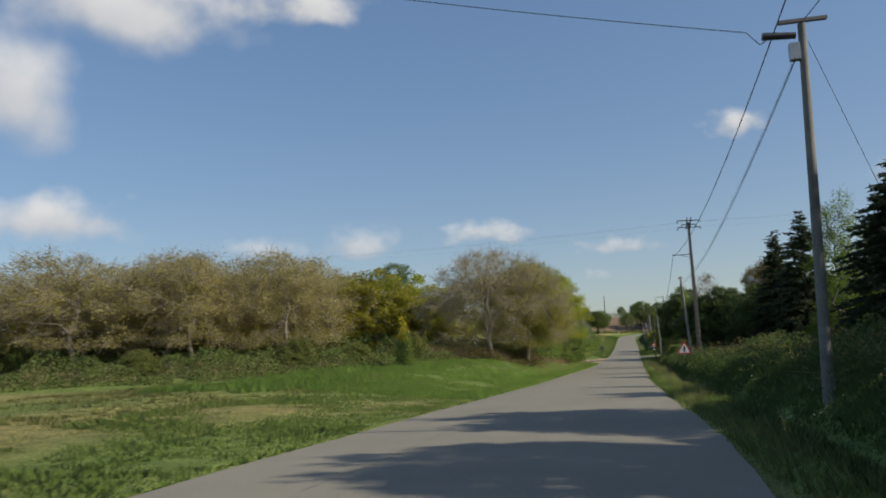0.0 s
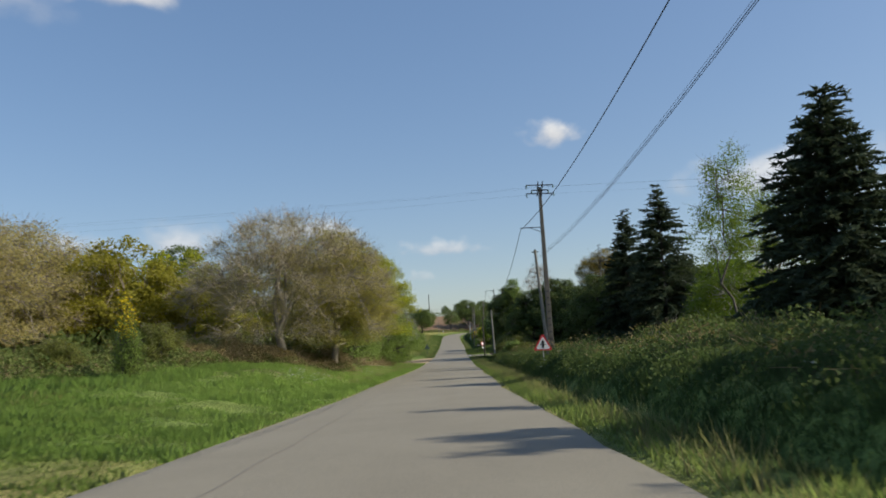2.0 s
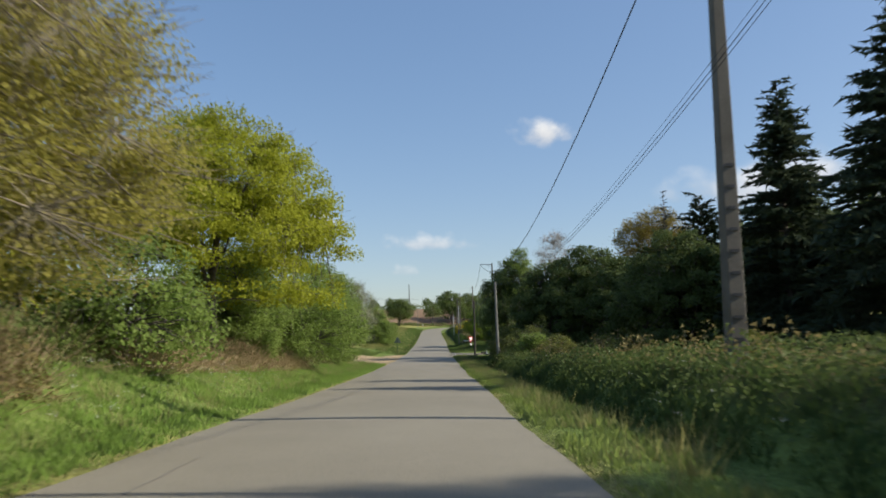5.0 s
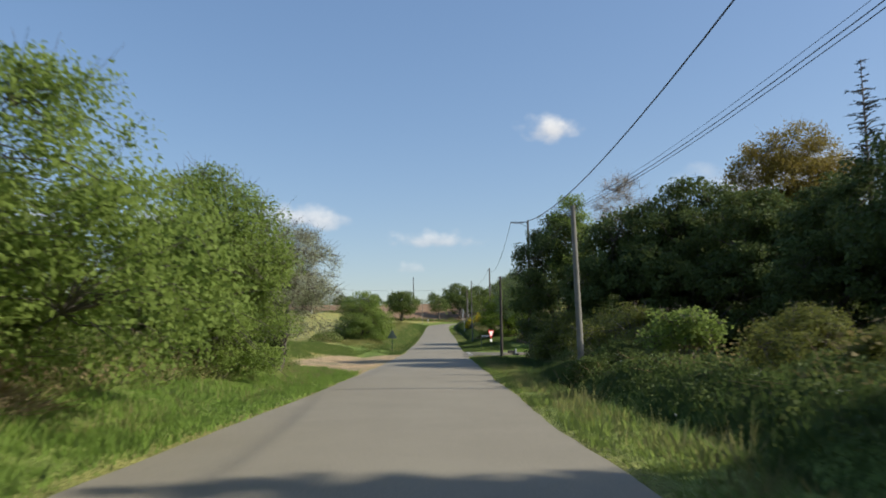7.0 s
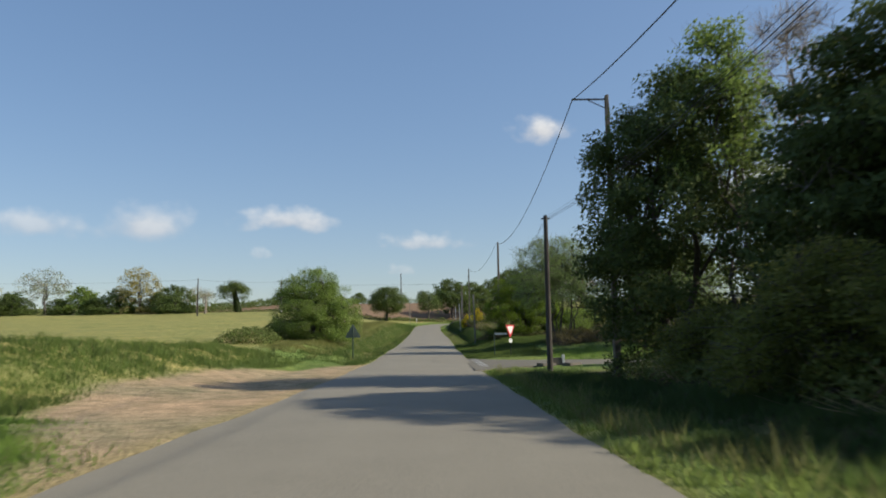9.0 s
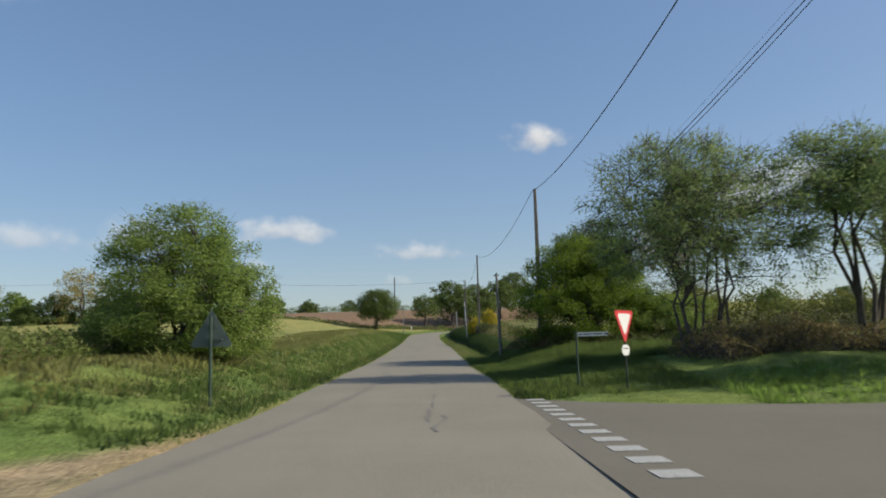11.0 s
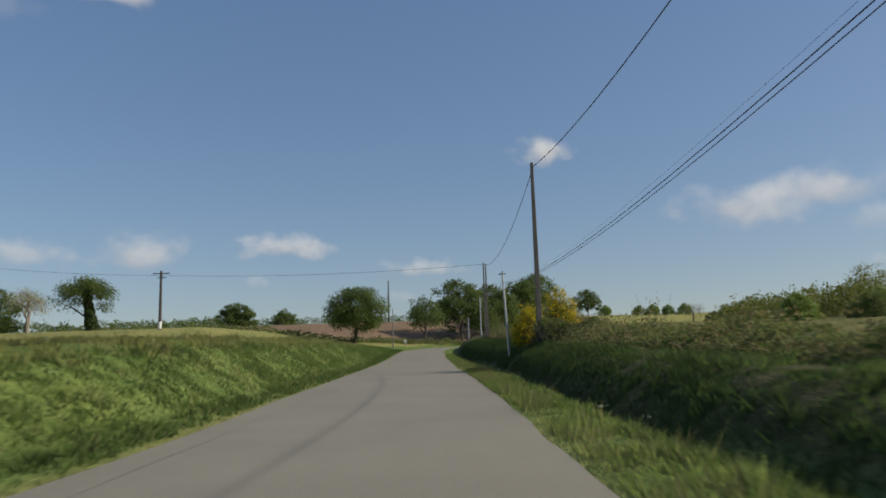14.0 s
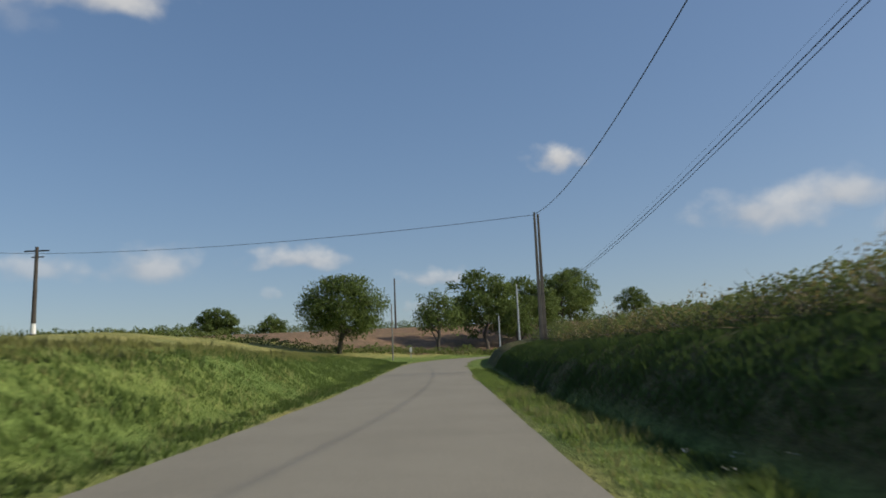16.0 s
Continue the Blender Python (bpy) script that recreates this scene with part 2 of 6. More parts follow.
LEAF_GOLD = leaf_material("golden_leaves", [(0.15, 0.12, 0.026), (0.2, 0.155, 0.033), (0.26, 0.205, 0.05)], 0.5)
LEAF_YELLOW = leaf_material("yellow_green_leaves", [(0.2, 0.19, 0.02), (0.25, 0.235, 0.028), (0.31, 0.285, 0.045)], 0.5)
LEAF_LIME = leaf_material("lime_leaves", [(0.21, 0.235, 0.016), (0.275, 0.3, 0.024), (0.35, 0.37, 0.04)], 0.45)
LEAF_NETTLE = leaf_material("nettle_leaves", [(0.06, 0.095, 0.024), (0.09, 0.128, 0.034), (0.135, 0.17, 0.055)], 0.38)
LEAF_GREEN = leaf_material("green_leaves", [(0.138, 0.198, 0.0427), (0.179, 0.248, 0.0551), (0.23, 0.303, 0.0808)], 0.48)
LEAF_SALLOW = leaf_material("sallow_leaves", [(0.143, 0.198, 0.06), (0.193, 0.259, 0.085), (0.262, 0.336, 0.135)], 0.48)
LEAF_LIME2 = leaf_material("hazel_leaves", [(0.0931, 0.146, 0.016), (0.137, 0.202, 0.022), (0.186, 0.252, 0.034)], 0.45)
LEAF_DARK = leaf_material("dark_leaves", [(0.0763, 0.112, 0.0304), (0.107, 0.148, 0.0399), (0.14, 0.182, 0.0522)], 0.4)
LEAF_SILVER = leaf_material("silver_leaves", [(0.15, 0.175, 0.08), (0.24, 0.265, 0.14), (0.42, 0.43, 0.33)], 0.35)
LEAF_IVY = leaf_material("ivy_leaves", [(0.02, 0.035, 0.01), (0.04, 0.06, 0.016), (0.07, 0.09, 0.03)], 0.15, 0.45)
LEAF_BRAMBLE = leaf_material("bramble_leaves", [(0.0768, 0.114, 0.0304), (0.125, 0.167, 0.0446), (0.202, 0.217, 0.076)], 0.4)
LEAF_HEDGE = leaf_material("hedge_leaves", [(0.0552, 0.08, 0.0253), (0.0805, 0.112, 0.0345), (0.121, 0.156, 0.0483)], 0.28)
LEAF_SHRUB = leaf_material("shrub_leaves", [(0.0978, 0.12, 0.0264), (0.149, 0.168, 0.0374), (0.218, 0.228, 0.0605)], 0.38)
LEAF_RUST = leaf_material("bracken_leaves", [(0.15, 0.125, 0.05), (0.215, 0.175, 0.07), (0.3, 0.24, 0.1)], 0.3)
NEEDLES = leaf_material("spruce_needles", [(0.055, 0.076, 0.045), (0.072, 0.096, 0.055), (0.09, 0.115, 0.065)], 0.3)
NEEDLES_PINE = leaf_material("pine_needles", [(0.014, 0.024, 0.01), (0.026, 0.04, 0.016), (0.045, 0.06, 0.026)], 0.1)
GRASS = grass_material("verge_grass", [(0.175, 0.297, 0.055), (0.244, 0.38, 0.075), (0.329, 0.458, 0.11)], 0.5)
# the far stretch's weaker light is put into these darker tones
GRASS_DIMMED = grass_material("dimmed_bank_grass", [(0.093, 0.147, 0.0335), (0.112, 0.172, 0.04), (0.138, 0.197, 0.0502)], 0.5)
GRASS_CORNER = grass_material("corner_verge_grass", [(0.108, 0.172, 0.0368), (0.148, 0.217, 0.0496), (0.2, 0.258, 0.072)], 0.45)
# pale verge tones, also used to paint stronger light on the start lawn
GRASS_PALE_LIT = grass_material("pale_lit_grass", [(0.183, 0.273, 0.057), (0.249, 0.34, 0.0808), (0.32, 0.391, 0.119)], 0.45)
# darker copy of the verge grass: the bank's shade is in these tones
GRASS_SHADE = grass_material("shade_toned_grass", [(0.072, 0.127, 0.0304), (0.105, 0.168, 0.0418), (0.151, 0.213, 0.0646)], 0.38)
GRASS_DRY = grass_material("seeding_grass", [(0.2, 0.24, 0.07), (0.3, 0.31, 0.11), (0.42, 0.38, 0.18)], 0.35)
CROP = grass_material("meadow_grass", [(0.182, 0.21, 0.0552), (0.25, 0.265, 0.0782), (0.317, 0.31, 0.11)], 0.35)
FLOWER_YELLOW = leaf_material("gorse_flowers", [(0.42, 0.31, 0.01), (0.58, 0.44, 0.015), (0.66, 0.52, 0.03)], 0.2)
FLOWER_WHITE = leaf_material("white_flowers", [(0.5, 0.52, 0.45), (0.65, 0.66, 0.6), (0.75, 0.75, 0.7)], 0.2)


# ---------------------------------------------------------------- mesh helpers
def np_mesh(name, verts, faces, mat, smooth=False):
    """A mesh from numpy rows of vertices and of equal-sided faces."""
    me = bpy.data.meshes.new(name)
    verts, faces = np.asarray(verts, np.float32), np.asarray(faces, np.int32)
    k = faces.shape[1]
    me.vertices.add(len(verts))
    me.vertices.foreach_set("co", verts.ravel())
    me.loops.add(faces.size)
    me.loops.foreach_set("vertex_index", faces.ravel())
    me.polygons.add(len(faces))
    me.polygons.foreach_set("loop_start", np.arange(0, faces.size, k, dtype=np.int32))
    me.polygons.foreach_set("use_smooth", np.full(len(faces), smooth))
    me.update(calc_edges=True)
    me.materials.append(mat)
    return me


def np_part(name, verts, faces, mat, parent=None, label="", smooth=False):
    ob = new(name, np_mesh(name, verts, faces, mat, smooth))
    if parent:
        ob.parent = parent
    return tagged(ob, label)


def part(name, bm, mat, parent=None, label="", smooth=False):
    me = bpy.data.meshes.new(name)
    bm.to_mesh(me)
    bm.free()
    for p in me.polygons:
        p.use_smooth = smooth
    me.materials.append(mat)
    ob = new(name, me)
    if parent:
        ob.parent = parent
    return tagged(ob, label)


def base(name, x, y, z, label, category, group="", turn=0.0):
    ob = new(name)
    ob.empty_display_size = 0.2
    ob.matrix_basis = pose(x, y, z, 0, 0, turn)
    return tagged(ob, label, category, group)


def tubes(p0, p1, r0, r1, sides=5):
    """Tapered open tubes from p0 to p1, all in one array."""
    p0, p1 = np.asarray(p0, float), np.asarray(p1, float)
    d = p1 - p0
    d /= np.linalg.norm(d, axis=1)[:, None] + 1e-9
    ref = np.where(np.abs(d[:, 2:3]) > 0.9, [[1.0, 0, 0]], [[0, 0, 1.0]])
    a = np.cross(d, ref)
    a /= np.linalg.norm(a, axis=1)[:, None]
    b = np.cross(d, a)
    ang = np.arange(sides) * 2 * np.pi / sides
    ring = a[:, None] * np.cos(ang)[None, :, None] + b[:, None] * np.sin(ang)[None, :, None]
    lo = p0[:, None] + ring * np.reshape(r0, (-1, 1, 1))
    hi = p1[:, None] + ring * np.reshape(r1, (-1, 1, 1))
    v = np.concatenate([lo, hi], 1).reshape(-1, 3)
    i = np.arange(sides)
    f = np.stack([i, (i + 1) % sides, (i + 1) % sides + sides, i + sides], 1)
    f = (f[None] + (np.arange(len(p0)) * 2 * sides)[:, None, None]).reshape(-1, 4)
    return v, f


def leaves(rng, centres, size, aspect=0.6, out=None, lift=0.3, spread=0.4):
    """Pointed three-cornered leaves at the given places, turned at random, facing mostly out and up."""
    n = len(centres)
    nrm = rng.normal(size=(n, 3)) * spread * 1.6 + np.array([0, 0, lift])
    if out is not None:
        nrm += out
    nrm /= np.linalg.norm(nrm, axis=1)[:, None] + 1e-9
    a = np.cross(nrm, rng.normal(size=(n, 3)))
    a /= np.linalg.norm(a, axis=1)[:, None] + 1e-9
    b = np.cross(nrm, a)
    s = np.asarray(size) * rng.uniform(0.6, 1.3, n)
    a, b = a * s[:, None] * 0.5, b * s[:, None] * 0.6 * aspect
    v = np.stack([centres - a + b, centres - a * 0.8 - b, centres + a * 1.1], 1).reshape(-1, 3)
    return v, np.arange(3 * n).reshape(-1, 3)


def join(*pairs):
    vs, fs, k = [], [], 0
    for v, f in pairs:
        vs.append(v)
        fs.append(f + k)
        k += len(v)
    return np.concatenate(vs), np.concatenate(fs)


def limb(rng, p0, p1, r0, r1, bend=0.1, steps=4):
    """A bent, tapered limb as a chain of points and radii."""
    t = np.linspace(0, 1, steps + 1)[:, None]
    ln = np.linalg.norm(np.subtract(p1, p0))
    pts = np.asarray(p0) + (np.asarray(p1) - p0) * t + rng.normal(size=(steps + 1, 3)) * ln * bend * np.sin(t * np.pi) * 0.6
    pts[:, 2] += (ln * bend * np.sin(t * np.pi))[:, 0]
    return pts, (r0 + (r1 - r0) * t[:, 0])


def broadleaf(name, x, y, z, label, height, radius, crown_low, leaf_mat, bark_mat, n_leaves, leaf=0.16, seed=1, stems=1, clumps=150,
              trunk_r=0.18, ragged=0.25, twigs=3, clump_r=0.5, group="", flat=1.0, dome=0.0, category="tree", lean=(0, 0), ivy=0, shell=0.55, droop=0.0, tier=0.7):
    """A tree with its trunk, limbs and twigs, and a crown of leaf clumps with gaps and an uneven outline."""
    rng = np.random.default_rng(seed)
    top = base(name, x, y, z, label, category, group)
    c_mid = np.array([lean[0], lean[1], (crown_low + height) / 2])
    c_rad = np.array([radius, radius * rng.uniform(0.85, 1.1), (height - crown_low) / 2 * flat])
    # lumpy crown: a few lobes push the outline in and out
    lobes = rng.normal(size=(9, 3))
    lobes /= np.linalg.norm(lobes, axis=1)[:, None]
    amp = rng.uniform(-ragged, ragged, 9)
    d = rng.normal(size=(clumps, 3))
    d /= np.linalg.norm(d, axis=1)[:, None]
    d[:, 2] = np.where(d[:, 2] < -0.75, -d[:, 2], d[:, 2])
    up = rng.random(clumps) < dome
    d[:, 2] = np.where(up, np.abs(d[:, 2]), d[:, 2])
    if dome > 0:
        c_mid[2] = crown_low + (height - crown_low) * 0.5 * (1 - dome)
        c_rad[2] = height - c_mid[2]
    swell = 1 + (np.exp(-3 * (1 - d @ lobes.T)) * amp).sum(1)
    depth = 1 - rng.random(clumps) ** 1.6 * shell
    cl = c_mid + d * c_rad * (swell * depth)[:, None]
    cl[:, 2] = np.maximum(cl[:, 2], crown_low * 0.75 + rng.random(clumps) * 0.3)
    # trunk(s), limbs to the clumps
    segs = []

    def chain(pts, rad):
        segs.extend((pts[i], pts[i + 1], rad[i], rad[i + 1]) for i in range(len(pts) - 1))

    forks = []
    for s in range(stems):
        a = s * 2 * np.pi / max(stems, 1) + rng.random()
        foot = np.array([math.cos(a), math.sin(a), 0]) * (0.75 if stems > 6 else trunk_r * 1.6 if stems > 1 else 0)
        head = c_mid + [0, 0, c_rad[2] * 0.3 if dome > 0 else 0] + np.array([math.cos(a), math.sin(a), 0]) * (radius * 0.35 if stems > 1 else 0.05) + [0, 0, (height - crown_low) * 0.12]
        pts, rad = limb(rng, foot - [0, 0, 0.3], head, trunk_r, trunk_r * 0.35, 0.05, 7)
        chain(pts, rad)
        forks += [(p, r) for p, r in zip(pts[2:], rad[2:])]
    n_main = max(6, clumps // 12)
    for k in range(n_main):
        p, r = forks[rng.integers(len(forks))]
        goal = cl[rng.integers(clumps)]
        goal = p + (goal - p) * 0.8
        pts, rad = limb(rng, p, goal, r * 0.65, 0.018, 0.1, 4)
        chain(pts, rad)
        forks += [(q, s) for q, s in zip(pts[1:], rad[1:])]
    fp, fr = np.array([f[0] for f in forks]), np.array([f[1] for f in forks])
    for c in cl:
        i = np.argmin(np.linalg.norm(fp - c, axis=1) + rng.random(len(fp)) * 0.4)
        pts, rad = limb(rng, fp[i], c, min(0.03, fr[i]), 0.007, 0.08, 3)
        chain(pts, rad)
    if twigs:
        m = clumps * twigs
        c0 = np.repeat(cl, twigs, 0)
        c1 = c0 + np.clip(rng.normal(size=(m, 3)), -1.2, 1.2) * clump_r * 0.9 * [1, 1, min(1.0, tier * 1.2)] + np.repeat(d, twigs, 0) * clump_r * 0.6
        segs.extend(zip(c0, c1, np.full(m, 0.009), np.full(m, 0.003)))
    p0, p1, r0, r1 = (np.array(v) for v in zip(*segs))
    thick = r0 > 0.03
    tv = tubes(p0[thick], p1[thick], r0[thick], r1[thick], 7)
    if (~thick).any():
        tv = join(tv, tubes(p0[~thick], p1[~thick], r0[~thick], r1[~thick], 3))
    np_part("trunk", *tv, bark_mat, top, smooth=True)
    per = rng.integers(clumps, size=n_leaves)
    at = cl[per] + np.clip(rng.normal(size=(n_leaves, 3)), -1.5, 1.5) * clump_r * np.array([1, 1, tier]) * 0.62
    at[:, 2] -= np.abs(rng.normal(size=n_leaves)) * droop
    np_part("crown", *leaves(rng, at, leaf, 0.62, d[per] * 0.7, 0.35), leaf_mat, top)
    if ivy:
        t = rng.random(ivy)
        a = rng.random(ivy) * 2 * np.pi
        axis = np.array([lean[0], lean[1], (crown_low + height) / 2 + 0.2]) * t[:, None] * 1.05
        rr = trunk_r * 1.3 + rng.random(ivy) ** 2 * 0.45
        at = axis + np.stack([np.cos(a) * rr, np.sin(a) * rr, np.zeros(ivy)], 1)
        np_part("ivy", *leaves(rng, at, 0.11, 0.8, np.stack([np.cos(a), np.sin(a), 0 * a], 1), 0.1), LEAF_IVY, top, "dark ivy round the trunk")
    return top


def conifer(name, x, y, z, label, height, radius, seed=1, whorls=26, low=0.4, group="", mat=None, droop=0.25, fronds=22, size=0.3, sharp=1.0):
    """A spruce: a straight stem and whorls of drooping branches hung with needle sprays."""
    rng = np.random.default_rng(seed)
    top = base(name, x, y, z, label, "tree", group)
    p0, p1, r0, r1 = [[0, 0, -0.3]], [[0, 0, height]], [0.16], [0.012]
    cen, ax, side, sz = [], [], [], []
    for w in range(whorls):
        f = w / (whorls - 1)
        h = low + (height - 0.25 - low) * f ** 0.92
        reach = radius * (1 - f) ** sharp + 0.12
        n = rng.integers(9, 13) if f < 0.9 else 6
        for k in range(n):
            a = rng.random() * 2 * np.pi
            r = reach * rng.uniform(0.7, 1.15)
            hh = min(h + rng.normal() * height * 0.045, height - 0.15)
            tip = np.array([math.cos(a) * r, math.sin(a) * r, hh - droop * r * rng.uniform(0.2, 1.6) + 0.45 * f * r])
            foot = np.array([0, 0, hh + 0.05])
            mid = (foot + tip) / 2 + [0, 0, 0.1 * r]
            for q0, q1, s0, s1 in ((foot, mid, 0.028, 0.015), (mid, tip, 0.015, 0.005)):
                p0.append(q0), p1.append(q1), r0.append(s0), r1.append(s1)
            m = max(4, int(fronds * r / radius) + 3)
            t = rng.uniform(0.12, 1.05, m)[:, None]
            on = foot + (tip - foot) * t + np.sin(t * np.pi) * [0, 0, 0.1 * r]
            way = (tip - foot) / (np.linalg.norm(tip - foot) + 1e-9)
            lat = np.cross(way, [0, 0, 1.0])
            sgn = rng.choice([-1.0, 1.0], m)[:, None]
            dirn = way * rng.uniform(0.4, 1.1, (m, 1)) + lat * sgn * rng.uniform(0.3, 1.0, (m, 1)) + rng.normal(size=(m, 3)) * 0.2 + np.stack([np.zeros(m), np.zeros(m), rng.uniform(-0.85, 0.45, m)], 1)
            dirn /= np.linalg.norm(dirn, axis=1)[:, None]
            cen.append(on), ax.append(dirn)
            sz.append(size * rng.uniform(0.6, 1.3, m) * (0.55 + 0.45 * (1 - f)))
    tv = tubes(p0, p1, r0, r1, 5)
    np_part("trunk", *tv, BARK, top, smooth=True)
    c, a, s = np.concatenate(cen), np.concatenate(ax), np.concatenate(sz)[:, None]
    quads = []
    for turn in (0, 1):
        ref = rng.normal(size=c.shape) * 0.4 + ([0, 0, 1.0] if turn == 0 else [1.0, 0.3, 0])
        b = np.cross(a, ref)
        b /= np.linalg.norm(b, axis=1)[:, None]
        v = np.stack([c - a * s * 0.15 + b * s * 0.2, c - a * s * 0.15 - b * s * 0.2, c + a * s], 1).reshape(-1, 3)
        quads.append((v, np.arange(len(v)).reshape(-1, 3)))
    np_part("needles", *join(*quads), mat or NEEDLES, top)
    return top


# ---------------------------------------------------------------- plan of the road and the land
_ry = np.array([-60, -20, 0, 5, 10, 15, 20, 30, 37.6, 50, 64.7, 73.8, 87, 94, 105, 120, 136, 147, 155, 164, 172, 181, 190, 199, 207.5, 216.5, 235, 253, 272, 291, 312, 340, 400, 3000])
_rz = np.array([0.1, 0.02, 0, -0.08, -0.18, -0.26, -0.32, -0.48, -0.63, -0.82, -1.06, -1.21, -1.41, -1.51, -1.56, -1.6, -1.62, -1.53, -1.36, -1.24, -1.12, -0.95, -0.73, -0.46, -0.22, 0.02, 0.5, 1.05, 1.9, 2.8, 3.7, 4.6, 6, 6])
_fine = np.arange(-60, 460, 1.0)
_zfine = np.convolve(np.pad(np.interp(_fine, _ry, _rz), 4, 'edge'), np.ones(9) / 9, 'valid')


def road_z(y):
    return np.interp(y, _fine, _zfine)


# centre line of the main road: straight, then a bend to the right
CENTRE = np.array([(-2.2, -60), (-2.2, 60), (-2.15, 150), (-2.25, 190), (-2.5, 225), (-2.8, 255), (-2.9, 280), (-2.0, 296), (1.0, 309), (7, 319), (17, 327), (34, 333), (70, 340)], float)
HALF = 2.86


def flare(y):
    """How much wider the asphalt is on either side beside the open grass at the start."""
    return np.interp(y, [-60, 10, 20, 34], [0.6, 0.6, 0.4, 0.0])



def _dense(pts, step=1.0):
    d = np.r_[0, np.cumsum(np.linalg.norm(np.diff(pts, axis=0), axis=1))]
    s = np.arange(0, d[-1], step)
    out = np.stack([np.interp(s, d, pts[:, k]) for k in (0, 1)], 1)
    ker = np.ones(9) / 9
    for k in (0, 1):
        out[4:-4, k] = np.convolve(out[:, k], ker, 'valid')
    return out


LINE = _dense(CENTRE)
_tan = np.gradient(LINE, axis=0)
_tan /= np.linalg.norm(_tan, axis=1)[:, None]
_right = np.stack([_tan[:, 1], -_tan[:, 0]], 1)


def road_offset(x, y):
    """Signed distance from the centre line (right is positive) and the place along it (its y)."""
    x, y = np.asarray(x, float), np.asarray(y, float)
    off, along = x + 2.2, y.copy()
    off = x - np.interp(y, LINE[:, 1], LINE[:, 0])
    far = y > 270
    if np.any(far):
        q = np.stack([x[far], y[far]], 1)
        sel = LINE[LINE[:, 1] > 255]
        rs = _right[LINE[:, 1] > 255]
        d2 = ((q[:, None] - sel[None]) ** 2).sum(2)
        i = d2.argmin(1)
        o = ((q - sel[i]) * rs[i]).sum(1)
        o = np.where(np.sqrt(d2.min(1)) > np.abs(o) + 0.3, np.sign(o) * np.sqrt(d2.min(1)), o)
        off[far], along[far] = o, sel[i, 1]
    return off, along


def profile(u, along, stations):
    """Height over the road at distance u from its edge, between stations (y, [(u, dz), ...])."""
    ys = np.array([s[0] for s in stations], float)
    table = np.stack([np.interp(u, *zip(*s[1])) for s in stations], 0)
    k = np.clip(np.searchsorted(ys, along) - 1, 0, len(ys) - 2)
    f = np.clip((along - ys[k]) / (ys[k + 1] - ys[k]), 0, 1)
    f = f * f * (3 - 2 * f)
    n = np.arange(len(u))
    return table[k, n] * (1 - f) + table[k + 1, n] * f


RIGHT = [
    (-60, [(0, 0), (1.05, 0.04), (1.35, -0.12), (1.85, 0.45), (2.5, 0.85), (4.4, 0.97), (9, 1.0)]),
    (30, [(0, 0), (1.05, 0.03), (1.35, -0.12), (1.85, 0.45), (2.5, 0.85), (4.3, 0.97), (9, 1.0)]),
    (60, [(0, 0), (1.3, 0.03), (1.6, -0.12), (2.1, 0.45), (2.75, 0.85), (4.2, 0.97), (9, 1.0)]),
    (95, [(0, 0), (1.4, 0.02), (1.75, -0.15), (2.3, 0.35), (3.0, 0.65), (5, 0.75), (9, 0.8)]),
    (114, [(0, 0), (1.8, 0.02), (2.4, -0.15), (3.2, 0.15), (4.2, 0.35), (6, 0.45), (9, 0.5)]),
    (128, [(0, 0), (2, 0.02), (3, -0.1), (4, 0.05), (6, 0.2), (9, 0.35)]),
    (136, [(0, 0), (3, 0.0), (6, 0.05), (9, 0.1)]),
    (149, [(0, 0), (3, 0.02), (6, 0.12), (9, 0.3)]),
    (156, [(0, 0), (1.5, 0.08), (3, 0.25), (5, 0.5), (9, 0.9)]),
    (176, [(0, 0), (1.2, 0.05), (1.5, 0.08), (2.1, 0.42), (2.7, 0.62), (3.5, 0.82), (5, 0.9), (9, 0.95)]),
    (192, [(0, 0), (1.4, 0.05), (1.8, -0.15), (2.4, 0.5), (3.2, 0.9), (6.5, 1.0), (9, 1.05)]),
    (212, [(0, 0), (1.5, 0.05), (1.8, -0.1), (2.2, 0.45), (2.6, 0.8), (3.6, 1.2), (6.5, 1.35), (9, 1.4)]),
    (226, [(0, 0), (1.4, 0.05), (1.8, -0.1), (2.2, 0.55), (2.6, 1.0), (3.5, 1.5), (4.6, 1.75), (6.5, 2.05), (9, 2.1)]),
    (300, [(0, 0), (1.2, 0.05), (1.75, -0.15), (2.55, 0.95), (3.5, 1.5), (4.6, 1.75), (6.5, 2.0), (9, 2.0)]),
    (500, [(0, 0), (1.2, 0.05), (3.4, 0.6), (9, 1.0)]),
]
